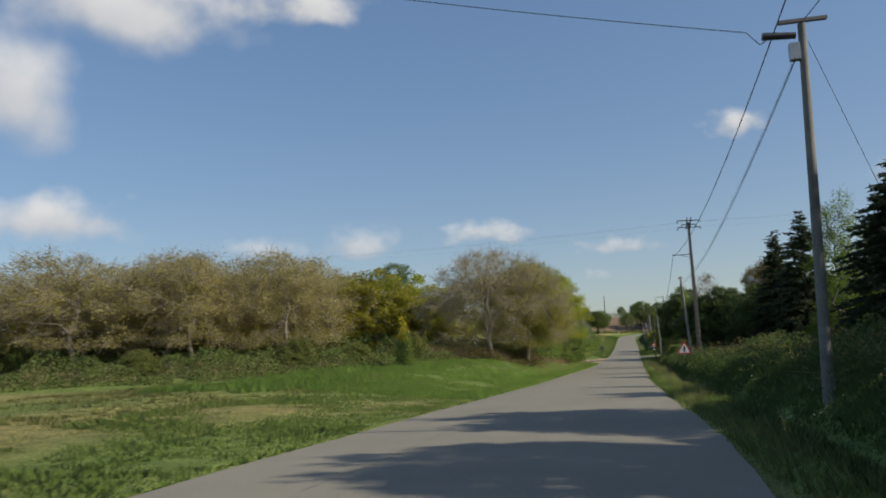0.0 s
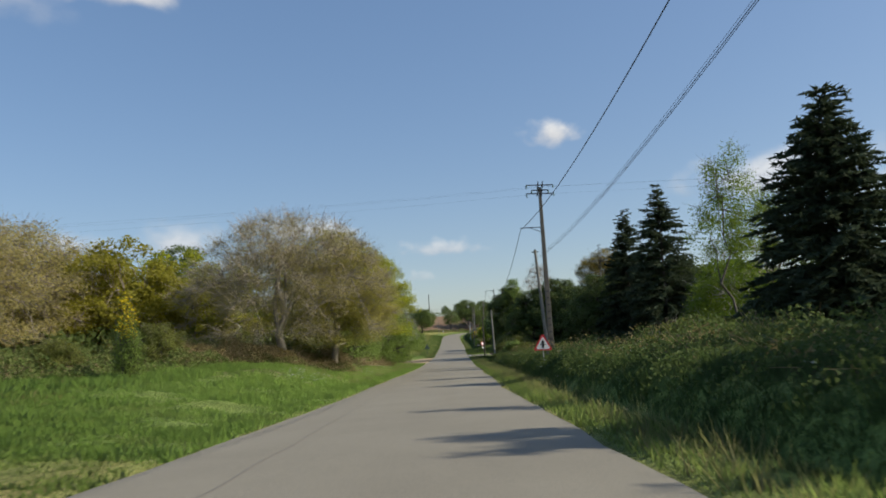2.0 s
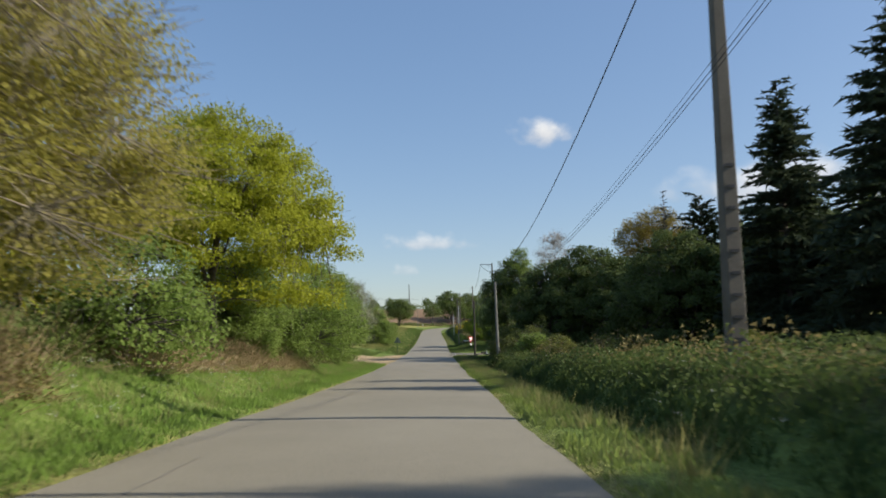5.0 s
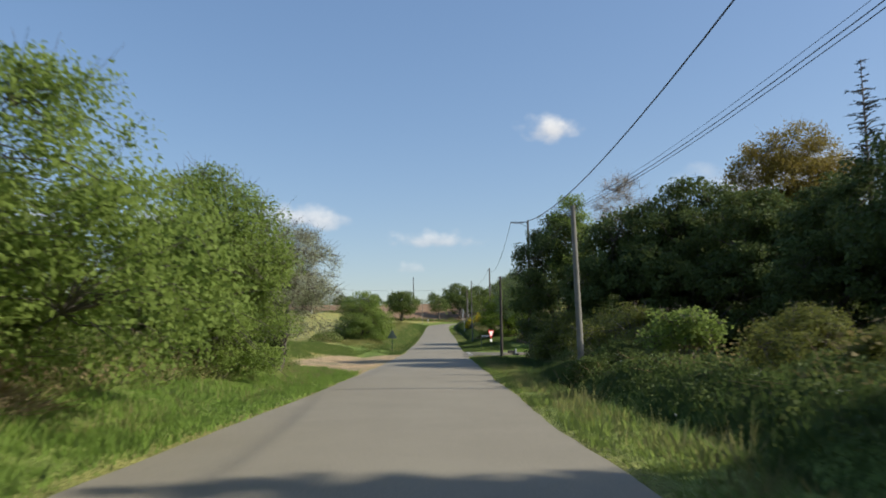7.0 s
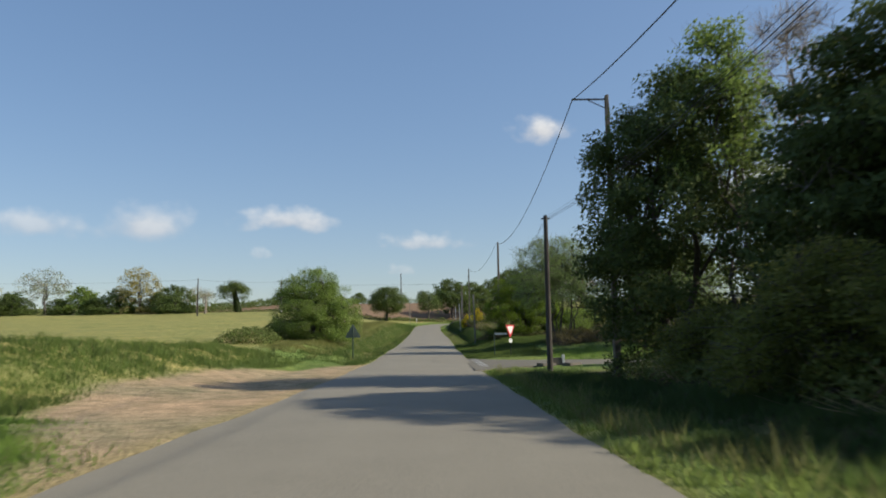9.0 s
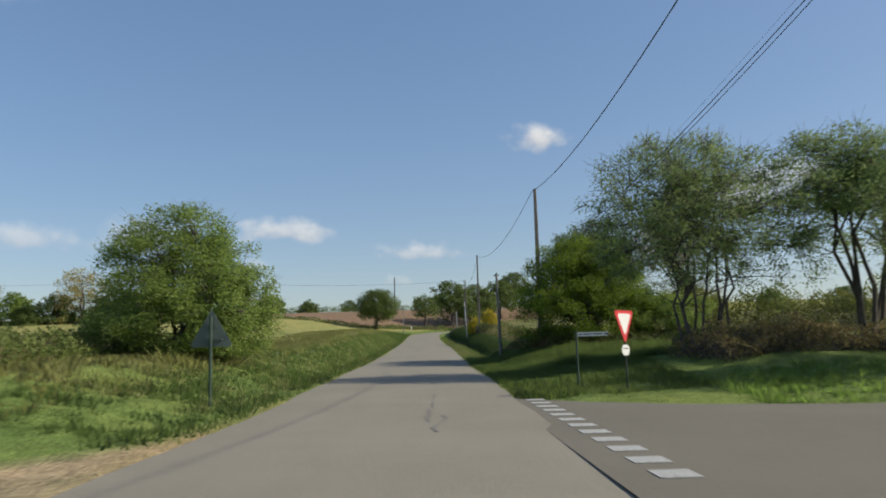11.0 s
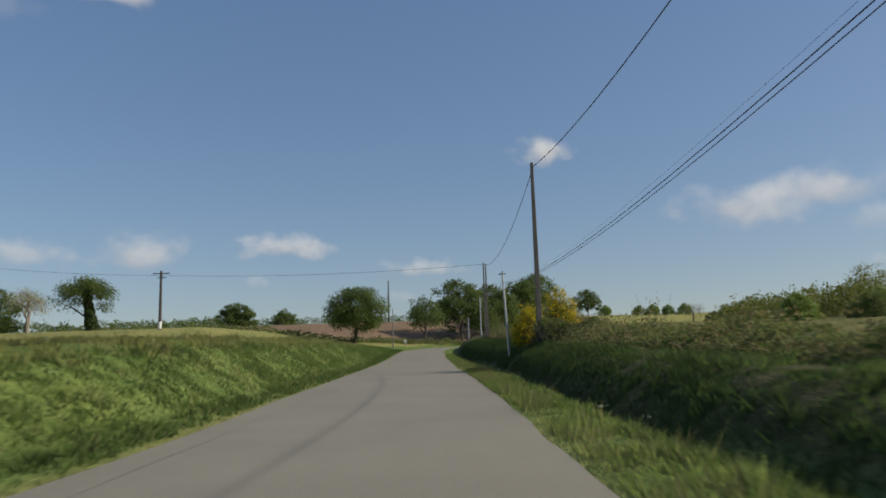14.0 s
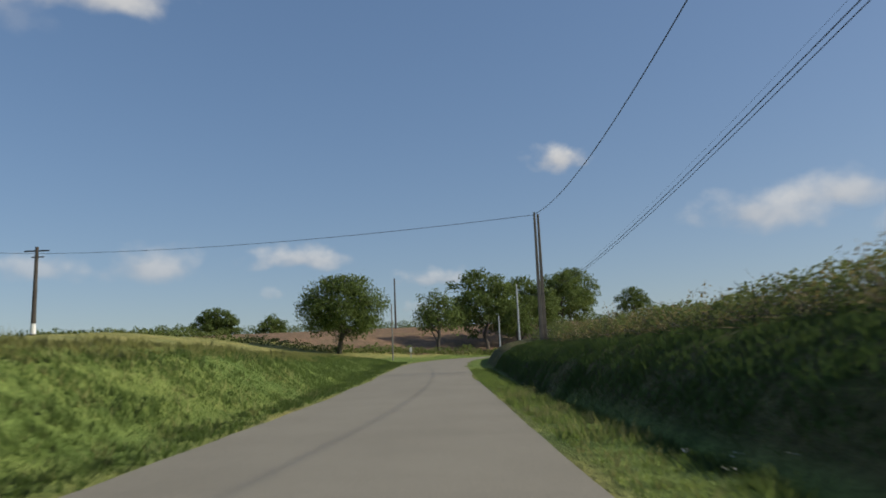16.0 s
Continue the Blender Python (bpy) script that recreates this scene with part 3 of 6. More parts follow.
LEFT = [
    (-60, [(0, 0), (3, 0.05), (9, 0.2)]),
    (10, [(0, 0), (3, 0.08), (9, 0.35)]),
    (28, [(0, 0), (1.5, 0.06), (4, 0.3), (9, 0.7)]),
    (40, [(0, 0), (1.5, 0.12), (3.5, 0.55), (6, 0.95), (9, 1.15)]),
    (50, [(0, 0), (1.3, 0.18), (3.0, 0.82), (4.6, 1.25), (9, 1.55)]),
    (62, [(0, 0), (1.2, 0.18), (2.6, 0.82), (3.8, 1.28), (5.5, 1.55), (9, 1.65)]),
    (100, [(0, 0), (1.2, 0.1), (3, 0.5), (5, 1.0), (9, 1.2)]),
    (112, [(0, 0), (1.5, 0.03), (4, 0.25), (6, 0.6), (9, 1.0)]),
    (118, [(0, -0.02), (4, -0.02), (6, 0.05), (7.5, 0.85), (9, 1.5)]),
    (138, [(0, -0.02), (3, -0.02), (5, 0.45), (7, 1.15), (9, 1.6)]),
    (146, [(0, 0), (1.2, 0.08), (3, 0.55), (4.6, 1.0), (9, 1.2)]),
    (180, [(0, 0), (1.0, 0.08), (2.0, 0.5), (3.2, 1.05), (4.4, 1.28), (9, 1.4)]),
    (215, [(0, 0), (1.1, 0.1), (2.1, 0.72), (3.2, 1.45), (4.4, 1.85), (9, 2.0)]),
    (240, [(0, 0), (1.1, 0.1), (2.1, 0.78), (3.2, 1.6), (4.4, 2.0), (9, 2.1)]),
    (270, [(0, 0), (1.5, 0.15), (4, 1.3), (9, 1.8)]),
    (300, [(0, 0), (2, 0.1), (5, 0.6), (9, 1.2)]),
    (500, [(0, 0), (2, 0.1), (9, 1.0)]),
]
LAND_L = ([-60, 0, 30, 60, 110, 150, 200, 255, 290, 312, 345, 400, 440, 600, 3000], [0.3, 0.3, 0.5, 0.9, 0.2, 0.0, 1.5, 4.3, 7.0, 7.4, 9.2, 13.6, 14.3, 11, 6])
LAND_R = ([-60, 60, 110, 150, 200, 235, 260, 290, 330, 360, 380, 420, 600, 3000], [0.6, 0.2, -0.6, -0.4, 1.0, 2.9, 4.2, 5.4, 8.3, 10.5, 12.2, 13.2, 11, 6])
# the foot of the bank that borders the open grass at the start
BANK_X, BANK_Y = [-400, -60, -40, -22, -17, -13, -11.5], [10, 16, 22, 32, 40, 51, 62]


def minor_half(x):
    """The side road's near and far edge, out from the main road."""
    return np.interp(x, [0.6, 2.2, 4, 7, 60], [134.5, 137.2, 138.6, 139.4, 139.4]), np.interp(x, [0.6, 2.2, 4, 7, 60], [150.0, 148.3, 147.0, 146.0, 146.0])


def land(x, y):
    x, y = np.asarray(x, float).ravel(), np.asarray(y, float).ravel()
    off, along = road_offset(x, y)
    u = np.abs(off) - HALF - flare(along)
    zr = road_z(along)
    side = off > 0
    dz = np.where(side, profile(np.clip(u, 0, 9), along, RIGHT), profile(np.clip(u, 0, 9), along, LEFT))
    near = zr + np.where(u < 0, -0.09, dz)
    far = np.where(side, np.interp(y, *LAND_R), np.interp(y, *LAND_L))
    far = far + np.where(side, np.clip(off - 20, 0, 60) * 0.004, 0)
    f = np.clip((u - 8) / 22, 0, 1)
    f = f * f * (3 - 2 * f)
    z = near * (1 - f) + far * f
    # the bank across the open grass
    yb = np.interp(x, BANK_X, BANK_Y)
    b = np.clip((y - yb + 1.0) / 4.0, 0, 1) * (~side) * (y < 64) * np.clip((-x - 11) / 3, 0, 1)
    z = np.where((~side) & (y < 64) & (x < -11), z + b * 0.45, z)
    # the side road
    lo, hi = minor_half(x)
    m = np.clip(np.minimum(y - lo + 1.5, hi + 1.5 - y) / 1.5, 0, 1) * (x > 0.6) * np.clip((300 - x) / 10, 0, 1)
    flat = road_z(np.clip(y, lo, hi)) * 0.4 + road_z(143.0) * 0.6
    on = (y > lo - 0.15) & (y < hi + 0.15) & (x > 0.6) & (x < 300)
    z = z * (1 - m) + (flat - 0.02) * m - np.where(on, 0.09, 0)
    return z


# ---------------------------------------------------------------- the land
def ground_sheet():
    xs = np.r_[-3000, -1500, -800, -450, -300, np.arange(-220, -60, 8), np.arange(-60, -24, 1.5), np.arange(-24, -12, 0.75), np.arange(-12, 8.1, 0.4), np.arange(8.6, 24, 0.9),
               np.arange(24, 60, 3), np.arange(60, 220, 10), 300, 450, 800, 1500, 3000]
    ys = np.r_[-1500, -600, -200, -100, np.arange(-60, -8, 4), np.arange(-8, 232, 0.8), np.arange(232, 320, 1.5), np.arange(320, 460, 5), 500, 600, 800, 1200, 2000, 3500]
    gx, gy = np.meshgrid(xs, ys)
    x, y = gx.ravel(), gy.ravel()
    z = land(x, y)
    off, along = road_offset(x, y)
    u = np.abs(off) - HALF - flare(along)
    rough = np.array([noise.noise((a * 0.35, b * 0.35, 0.0)) + 0.6 * noise.noise((a * 1.1, b * 1.1, 3.0)) if abs(a) < 40 and b < 330 else 0.0 for a, b in zip(x, y)])
    lo, hi = minor_half(x)
    paved = (u < 0.05) | ((y > lo - 0.2) & (y < hi + 0.2) & (x > 0.6) & (x < 300))
    z = z + np.where(paved, 0, rough * 0.09 * np.clip(u / 1.5, 0, 1))
    nx = len(xs)
    i = np.arange(len(ys) - 1)[:, None] * nx + np.arange(nx - 1)[None]
    i = i.ravel()
    me = np_mesh("ground", np.stack([x, y, z], 1), np.stack([i, i + 1, i + nx + 1, i + nx], 1), GROUND, True)
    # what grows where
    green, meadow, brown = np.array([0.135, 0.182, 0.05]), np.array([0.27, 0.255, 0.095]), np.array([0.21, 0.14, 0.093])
    dirt, litter_shade, dry = np.array([0.36, 0.27, 0.175]), np.array([0.075, 0.055, 0.035]), np.array([0.24, 0.2, 0.085])
    col = np.tile(green, (len(x), 1))
    n2 = np.array([noise.noise((a * 0.12, b * 0.12, 7.0)) for a, b in zip(x, y)])
    n3 = np.array([noise.noise((a * 0.03, b * 0.03, 2.0)) + 0.5 * noise.noise((a * 0.09, b * 0.09, 5.0)) for a, b in zip(x, y)])
    yj = y + n3 * 9.0

    def ease(v, width):
        return np.clip(v / width + 0.5, 0, 1)


    def lay(mask, c):
        k = np.clip(mask, 0, 1)[:, None]
        col[:] = col * (1 - k) + c * k

    left, right = off < 0, off > 0
    lay((left & (u > 0.5)) * ease(26 - yj, 8) * np.clip(0.35 + n2 * 1.2, 0, 0.8), dry)
    lay(left * ease(yj - 120, 10) * ease(u - 5.2 - n2 * 1.5, 1.2) * 0.9, meadow)
    lay(left * ease(120 - yj, 10) * ease(u - 34 - n3 * 8, 5) * 0.6, meadow)
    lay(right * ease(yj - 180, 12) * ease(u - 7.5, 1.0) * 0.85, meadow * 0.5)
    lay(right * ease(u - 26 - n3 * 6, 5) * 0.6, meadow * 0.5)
    # cut bank: painted shade, a dark tone laid under the grass
    lay((right & (y > 178) & (u > 1.8) & (u < 9)) * 0.75, litter_shade * 1.1)
    lay(right * (y < 134) * ease(130 - yj, 4) * ease(u - 2.4, 0.6) * ease(23 + n3 * 5 - u, 4) * 0.85, litter_shade)
    lay(left * ease(y - 46 + n2 * 4, 4) * ease(112 - yj, 5) * ease(u - 3.2 - n2, 0.8) * ease(30 + n3 * 8 - u, 5) * 0.8, litter_shade * 1.6)
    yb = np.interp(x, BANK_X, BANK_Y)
    lay(left * (y < 64) * (x < -11) * ease(x + 78 + n3 * 12, 8) * ease(y - yb - 0.5, 1.5) * ease(34 + n3 * 8 + yb - y, 6) * 0.85, litter_shade * 1.4)
    lay(((y > 315) & (y < 415) & (x > -120) & (x < 40) & ~((along > 280) & (u < 6))) * 1.0, brown)
    lay((y > 415) * 0.7, green * 0.8)
    # earth lay-by on the left, worn edges elsewhere
    out_edge = np.interp(y, [108, 112, 117, 124, 132, 138, 142.5, 144], [0.2, 1.6, 4.6, 6.3, 5.4, 3.4, 0.6, 0.1])
    lay(left * np.clip((out_edge + n2 * 0.8 - u) / 0.6, 0, 1) * (y > 107) * (y < 144.5), dirt)
    lay(np.clip((0.35 + n2 * 0.3 - u) / 0.3, 0, 1) * 0.55, dry)
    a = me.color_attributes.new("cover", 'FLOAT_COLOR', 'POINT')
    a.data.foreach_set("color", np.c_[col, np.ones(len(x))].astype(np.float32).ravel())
    return tagged(new("ground", me), "rolling farmland with grass banks, meadow and ploughed earth", "ground", kind="structure")


def road_sheet():
    n = len(LINE)
    rows = []
    rng = np.random.default_rng(5)
    lj, rj = (np.convolve(rng.normal(size=n + 6), np.ones(7) / 7, 'valid') * 0.14 for _ in "ab")
    for k in range(n):
        (cx, cy), (rx, ry) = LINE[k], _right[k]
        along = cy
        wider = 0.18 * min(1.0, max(0.0, (cy - 165) / 30))
        for s in (-1.0, -0.999, -0.6, -0.2, 0.2, 0.6, 0.999, 1.0):
            w = (HALF + flare(cy)) * s + (lj[k] if s < -0.9 else rj[k] + wider if s > 0.9 else 0)
            z = road_z(along) + 0.03 * (1 - s * s) - (0.14 if abs(s) == 1.0 else 0)
            rows.append((cx + rx * w, cy + ry * w, z))
    i = (np.arange(n - 1)[:, None] * 8 + np.arange(7)[None]).ravel()
    ob = np_part("road", np.array(rows), np.stack([i, i + 1, i + 9, i + 8], 1), ASPHALT, smooth=False)
    return tagged(ob, "narrow grey asphalt country road without centre line", "road", kind="structure")


def side_road():
    xs = np.r_[0.45, np.arange(0.7, 8, 0.5), np.arange(8, 300, 4)]
    lo, hi = minor_half(xs)
    rows = []
    for x, a, b in zip(xs, lo, hi):
        for f in (0, 0.001, 0.25, 0.5, 0.75, 0.999, 1):
            y = a + (b - a) * f
            z = float(road_z(y)) * 0.4 + float(road_z(143.0)) * 0.6 + 0.004 + (-0.12 if f in (0, 1) else 0)
            rows.append((x, y, z))
    i = (np.arange(len(xs) - 1)[:, None] * 7 + np.arange(6)[None]).ravel()
    ob = np_part("side_road", np.array(rows), np.stack([i, i + 7, i + 8, i + 1], 1), ASPHALT_DARK)
    return tagged(ob, "darker asphalt side road joining at a give-way line", "road", kind="structure")


GROUND_OB, ROAD_OB, SIDE_OB = ground_sheet(), road_sheet(), side_road()


def lz(x, y):
    return float(land([x], [y])[0])


def road_top(x, y):
    return float(road_z(y)) + 0.03 * (1 - ((x + 2.2) / HALF) ** 2)


def road_marks():
    for k in range(12):
        y0 = 138.78 + 0.955 * k
        x0 = 0.9 + 0.002 * k
        bm = bmesh.new()
        bmesh.ops.create_cube(bm, size=1.0, matrix=Matrix.Diagonal((0.42, 0.48, 0.006, 1)))
        ob = part("give_way_dash", bm, PAINT)
        z = max(float(road_z(y0)) * 0.4 + float(road_z(143.0)) * 0.6 + 0.004, float(road_z(y0)) - 0.02 if x0 < 0.6 else -99)
        ob.matrix_basis = pose(x0 + 0.21, y0, z + 0.006)
        tagged(ob, "worn white give-way dash painted on asphalt", "road marking", "give-way line")
    # tar-sealed seams and cracks
    rng = np.random.default_rng(8)

    def seam(pts, width, mat=TAR):
        pts = np.array(pts, float)
        d = np.r_[0, np.cumsum(np.linalg.norm(np.diff(pts, axis=0), axis=1))]
        s = np.arange(0, d[-1], 0.35 if d[-1] > 5 else 0.12)
        p = np.stack([np.interp(s, d, pts[:, k]) for k in (0, 1)], 1) + np.convolve(rng.normal(size=len(s) + 4), np.ones(5) / 5, 'valid')[:, None] * [0.05, 0.0]
        w = width * rng.uniform(0.5, 1.3, len(s))
        rows = []
        for (x, y), ww in zip(p, w):
            z = road_top(x, y) + 0.005
            rows += [(x - ww / 2, y - ww / 4, z), (x + ww / 2, y + ww / 4, z)]
        i = np.arange(len(s) - 1) * 2
        ob = np_part("tar_seam", np.array(rows), np.stack([i, i + 1, i + 3, i + 2], 1), mat)
        tagged(ob, "dark sealed crack running along the asphalt", "road crack", "sealed cracks")

    seam([(-3.6, 8), (-3.75, 22), (-3.9, 40), (-4.0, 58)], 0.035)
    for pts, width in (([(-1.36, 144.5), (-1.44, 145.0), (-1.34, 145.5)], 0.06), ([(-1.38, 145.8), (-1.3, 146.3), (-1.4, 146.9)], 0.07), ([(-1.36, 147.2), (-1.28, 147.8), (-1.34, 148.6)], 0.06),
                       ([(-1.62, 145.2), (-1.4, 145.5), (-1.2, 146.0)], 0.05), ([(-1.55, 147.0), (-1.25, 147.3), (-0.95, 147.5)], 0.045), ([(-1.2, 143.0), (-1.3, 143.5), (-1.26, 144.1)], 0.07),
                       ([(-1.45, 149.2), (-1.25, 149.9), (-1.3, 150.8)], 0.06), ([(-1.2, 144.3), (-1.05, 145.1), (-1.12, 145.7)], 0.045)):
        seam(pts, width, TAR_PATCH)
    seam([(-4.6, 178), (-4.4, 196), (-4.3, 215)], 0.04)


road_marks()


# ---------------------------------------------------------------- poles and cables
def box(bm, sx_, sy_, sz_, m):
    bmesh.ops.create_cube(bm, size=1.0, matrix=m @ Matrix.Diagonal((sx_, sy_, sz_, 1)))


def cyl(bm, r0, r1, h, m, sides=12):
    bmesh.ops.create_cone(bm, cap_ends=True, segments=sides, radius1=r0, radius2=r1, depth=h, matrix=m @ Matrix.Translation((0, 0, h / 2)))


def round_pole(name, x, y, top_z, r, mat, label, group, lean=(0, 0), cap=None):
    z = lz(x, y)
    h = top_z - z
    ob = base(name, x, y, z, label, "utility pole", group)
    bm = bmesh.new()
    shear = Matrix.Identity(4)
    shear[0][2], shear[1][2] = lean[0] / h, lean[1] / h
    cyl(bm, r, r * 0.66, h + 0.5, shear @ Matrix.Translation((0, 0, -0.5)), 14)
    part("post", bm, mat, ob, smooth=False)
    if cap:
        bm = bmesh.new()
        box(bm, 0.34, 0.06, 0.05, Matrix.Translation((lean[0], lean[1], h - 0.12)))
        box(bm, 0.05, 0.34, 0.05, Matrix.Translation((lean[0], lean[1], h - 0.02)))
        part("bracket", bm, STEEL_DARK, ob, "dark steel cross bracket")
    return ob


def wall_pole(name, x, y, top_z, label, group, w=0.3, mat=None, holes=True):
    """A tapered square concrete pole, with dark plates on its face for the slots."""
    z = lz(x, y)
    h = top_z - z
    ob = base(name, x, y, z, label, "utility pole", group)
    bm = bmesh.new()
    w0, w1 = w, w * 0.52
    vs = []
    for zz, ww in ((-0.5, w0), (h, w1)):
        for a, b in ((-1, -1), (1, -1), (1, 1), (-1, 1)):
            vs.append(bm.verts.new((a * ww / 2 * 0.8, b * ww / 2, zz)))
    for a in range(4):
        bm.faces.new((vs[a], vs[(a + 1) % 4], vs[4 + (a + 1) % 4], vs[4 + a]))
    bm.faces.new(vs[4:])
    bmesh.ops.bevel(bm, geom=list(bm.edges), offset=0.015, segments=1, affect='EDGES')
    part("post", bm, mat or CONCRETE, ob)
    if holes:
        # nothing is cut: the slots' shade is the dark colour of raised plates
        for k in range(9):
            zz = 0.5 + k * 0.42
            ww = (w0 + (w1 - w0) * zz / h)
            bm = bmesh.new()
            box(bm, ww * 0.42, 0.03, 0.06, Matrix.Translation((0, -ww / 2 - 0.004, zz)))
            part("step_slot", bm, STEEL_DARK, ob, "dark plate in place of a shaded step slot")
    return ob


def arm(parent, x, z, length, label="steel cable arm", brace=True):
    bm = bmesh.new()
    box(bm, abs(length), 0.05, 0.05, Matrix.Translation((x + length / 2, 0, z)))
    if brace:
        v, f = tubes([[x, 0, z - 0.35]], [[x + length * 0.55, 0, z - 0.02]], [0.018], [0.018], 6)
        vs = [bm.verts.new(p) for p in v]
        for q in f:
            bm.faces.new([vs[i] for i in q])
    part("cable_arm", bm, STEEL_DARK, parent, label)


def cable(points, r, label, sags, group="overhead cables"):
    """One run of cable from pole to pole, hanging between them."""
    pts = []
    for a, b, sag in zip(points[:-1], points[1:], sags):
        a, b = np.array(a, float), np.array(b, float)
        ln = np.linalg.norm(b - a)
        t = np.linspace(0, 1, 25)[:, None]
        q = a + (b - a) * t
        q[:, 2] -= (4 * sag * ln * t * (1 - t))[:, 0]
        pts.append(q if not pts else q[1:])
    pts = np.concatenate(pts)
    n = len(pts)
    v, f = tubes(pts[:-1], pts[1:], np.full(n - 1, r), np.full(n - 1, r), 6)
    ob = np_part("overhead_cable", v, f, CABLE, smooth=True)
    return tagged(ob, label, "cable", group)


P1 = round_pole("utility_pole", 3.05, 14.0, 6.75, 0.1, WOOD_GREY, "weathered grey wooden pole with a lamp arm and cross bar", "roadside power poles", (0.22, 0))
hh = 6.75 - lz(3.05, 14.0)
bm = bmesh.new()
box(bm, 0.85, 0.08, 0.06, pose(0.24, 0, hh + 0.06, 0, -4, 12))
part("crossbar", bm, STEEL_DARK, P1, "dark cross bar on top")
bm = bmesh.new()
cyl(bm, 0.06, 0.07, 0.55, pose(0.1, 0, hh - 0.2, 0, -86, 4), 12)
part("lamp_head", bm, STEEL_DARK, P1, "dark street lamp cylinder")
bm = bmesh.new()
box(bm, 0.17, 0.16, 0.3, pose(0.06, 0.0, hh - 0.5))
part("junction_box", bm, STEEL, P1, "grey junction box")

P2 = wall_pole("power_pole", 4.78, 62.2, 10.4, "tall concrete pole with slotted sides and crossarms for a high line", "roadside power poles", 0.42)
hh = 10.4 - lz(4.78, 62.2)
for dz, w in ((0.12, 1.75), (-0.2, 1.1), (-0.42, 1.75)):
    bm = bmesh.new()
    box(bm, w, 0.07, 0.06, pose(0, -0.12, hh + dz, 0, 2, 0))
    beam = part("crossarm", bm, STEEL_DARK, P2, "thin steel crossarm")
    for side in (-1, 1):
        bm = bmesh.new()
        for k in range(3):
            cyl(bm, 0.06, 0.03, 0.06, pose(side * (w / 2 - 0.03), -0.12, hh + dz - 0.06 - 0.07 * k), 10)
        part("insulator", bm, GLASS_INS, beam, "small glazed insulator")
for sx_ in (-0.14, 0.14):
    bm = bmesh.new()
    box(bm, 0.07, 0.07, 0.95, pose(sx_, -0.1, hh - 0.1, 0, 8, 0))
    part("arm_bracket", bm, STEEL_DARK, P2)
arm(P2, 0, 7.86 - lz(4.78, 62.2), -1.4)

P3 = wall_pole("power_pole", 4.95, 128.0, 8.3, "concrete pole with a side arm, half hidden by trees", "roadside power poles", 0.3, holes=False)
arm(P3, 0, 8.15 - lz(4.95, 128), -1.25)
P6 = wall_pole("power_pole", 5.02, 175.0, 8.96, "thick brown concrete pole beside a leafy shrub", "roadside power poles", 0.36, surface("pole_brown", (0.13, 0.105, 0.085), (0.22, 0.185, 0.15), 1.5, 0.9), holes=False)
P8 = wall_pole("power_pole", 4.17, 217.7, 10.3, "tall tapered concrete pole rising from gorse", "roadside power poles", 0.33, holes=False)
P10 = wall_pole("power_pole", 4.69, 264.7, 11.67, "twin concrete pole at the road bend", "roadside power poles", 0.3, holes=False)
P10b = wall_pole("power_pole", 4.95, 264.95, 11.6, "twin concrete pole at the road bend", "roadside power poles", 0.3, holes=False)

T2 = round_pole("telephone_pole", 3.63, 54.2, 5.55, 0.1, WOOD_GREY, "leaning pale wooden telephone pole", "telephone poles", (-0.3, 0.1), True)
T4 = round_pole("telephone_pole", 3.0, 97.35, 4.12, 0.11, WOOD_GREY, "weathered pale wooden telephone pole", "telephone poles", (-0.12, 0))
T5 = round_pole("telephone_pole", 3.12, 131.2, 4.5, 0.12, WOOD_DARK, "dark tarred wooden telephone pole", "telephone poles", (0, 0), True)
T7 = round_pole("telephone_pole", 2.62, 174.45, 3.95, 0.09, WOOD_GREY, "grey wooden telephone pole with a flat cap bracket", "telephone poles", (-0.1, 0), True)
T9 = round_pole("telephone_pole", 2.84, 219.5, 5.1, 0.07, STEEL, "slim pale steel telephone pole on the verge", "telephone poles", (-0.2, 0), True)
T11 = round_pole("telephone_pole", 6.0, 295.0, 10.6, 0.11, STEEL, "slim pale telephone pole at the bend", "telephone poles")
T12 = round_pole("telephone_pole", 4.5, 303.0, 8.0, 0.1, STEEL, "slim pale telephone pole at the bend", "telephone poles")
F1 = round_pole("field_pole", -37.25, 282.4, 14.2, 0.22, WOOD_DARK, "dark wooden field pole with crossarm and white foot", "field power poles")
hh = 14.2 - lz(-37.25, 282.4)
bm = bmesh.new()
box(bm, 2.2, 0.12, 0.12, pose(0, 0, hh - 0.35))
box(bm, 1.1, 0.1, 0.1, pose(0.1, 0, hh - 0.9))
part("crossarm", bm, STEEL_DARK, F1)
bm = bmesh.new()
cyl(bm, 0.235, 0.232, 0.9, pose(0, 0, 0.1), 12)
part("foot_band", bm, SIGN_WHITE, F1, "white band at the foot")
F2 = round_pole("field_pole", -13.46, 390.7, 24.4, 0.24, WOOD_DARK, "dark pole standing in ploughed earth", "field power poles")
F3 = round_pole("field_pole", -7.4, 300.0, 9.6, 0.09, WOOD_GREY, "thin grey pole beside the lone oak", "telephone poles")
F4 = round_pole("field_pole", -52.9, 269.3, 13.7, 0.16, WOOD_DARK, "far dark field pole", "field power poles")
F5 = round_pole("field_pole", -56.0, 64.0, 11.0, 0.2, WOOD_DARK, "far pole of the high line behind the copse", "field power poles")
bm = bmesh.new()
box(bm, 1.9, 0.1, 0.1, pose(0, 0, 11.0 - lz(-56, 64) - 0.4))
part("crossarm", bm, STEEL_DARK, F5)

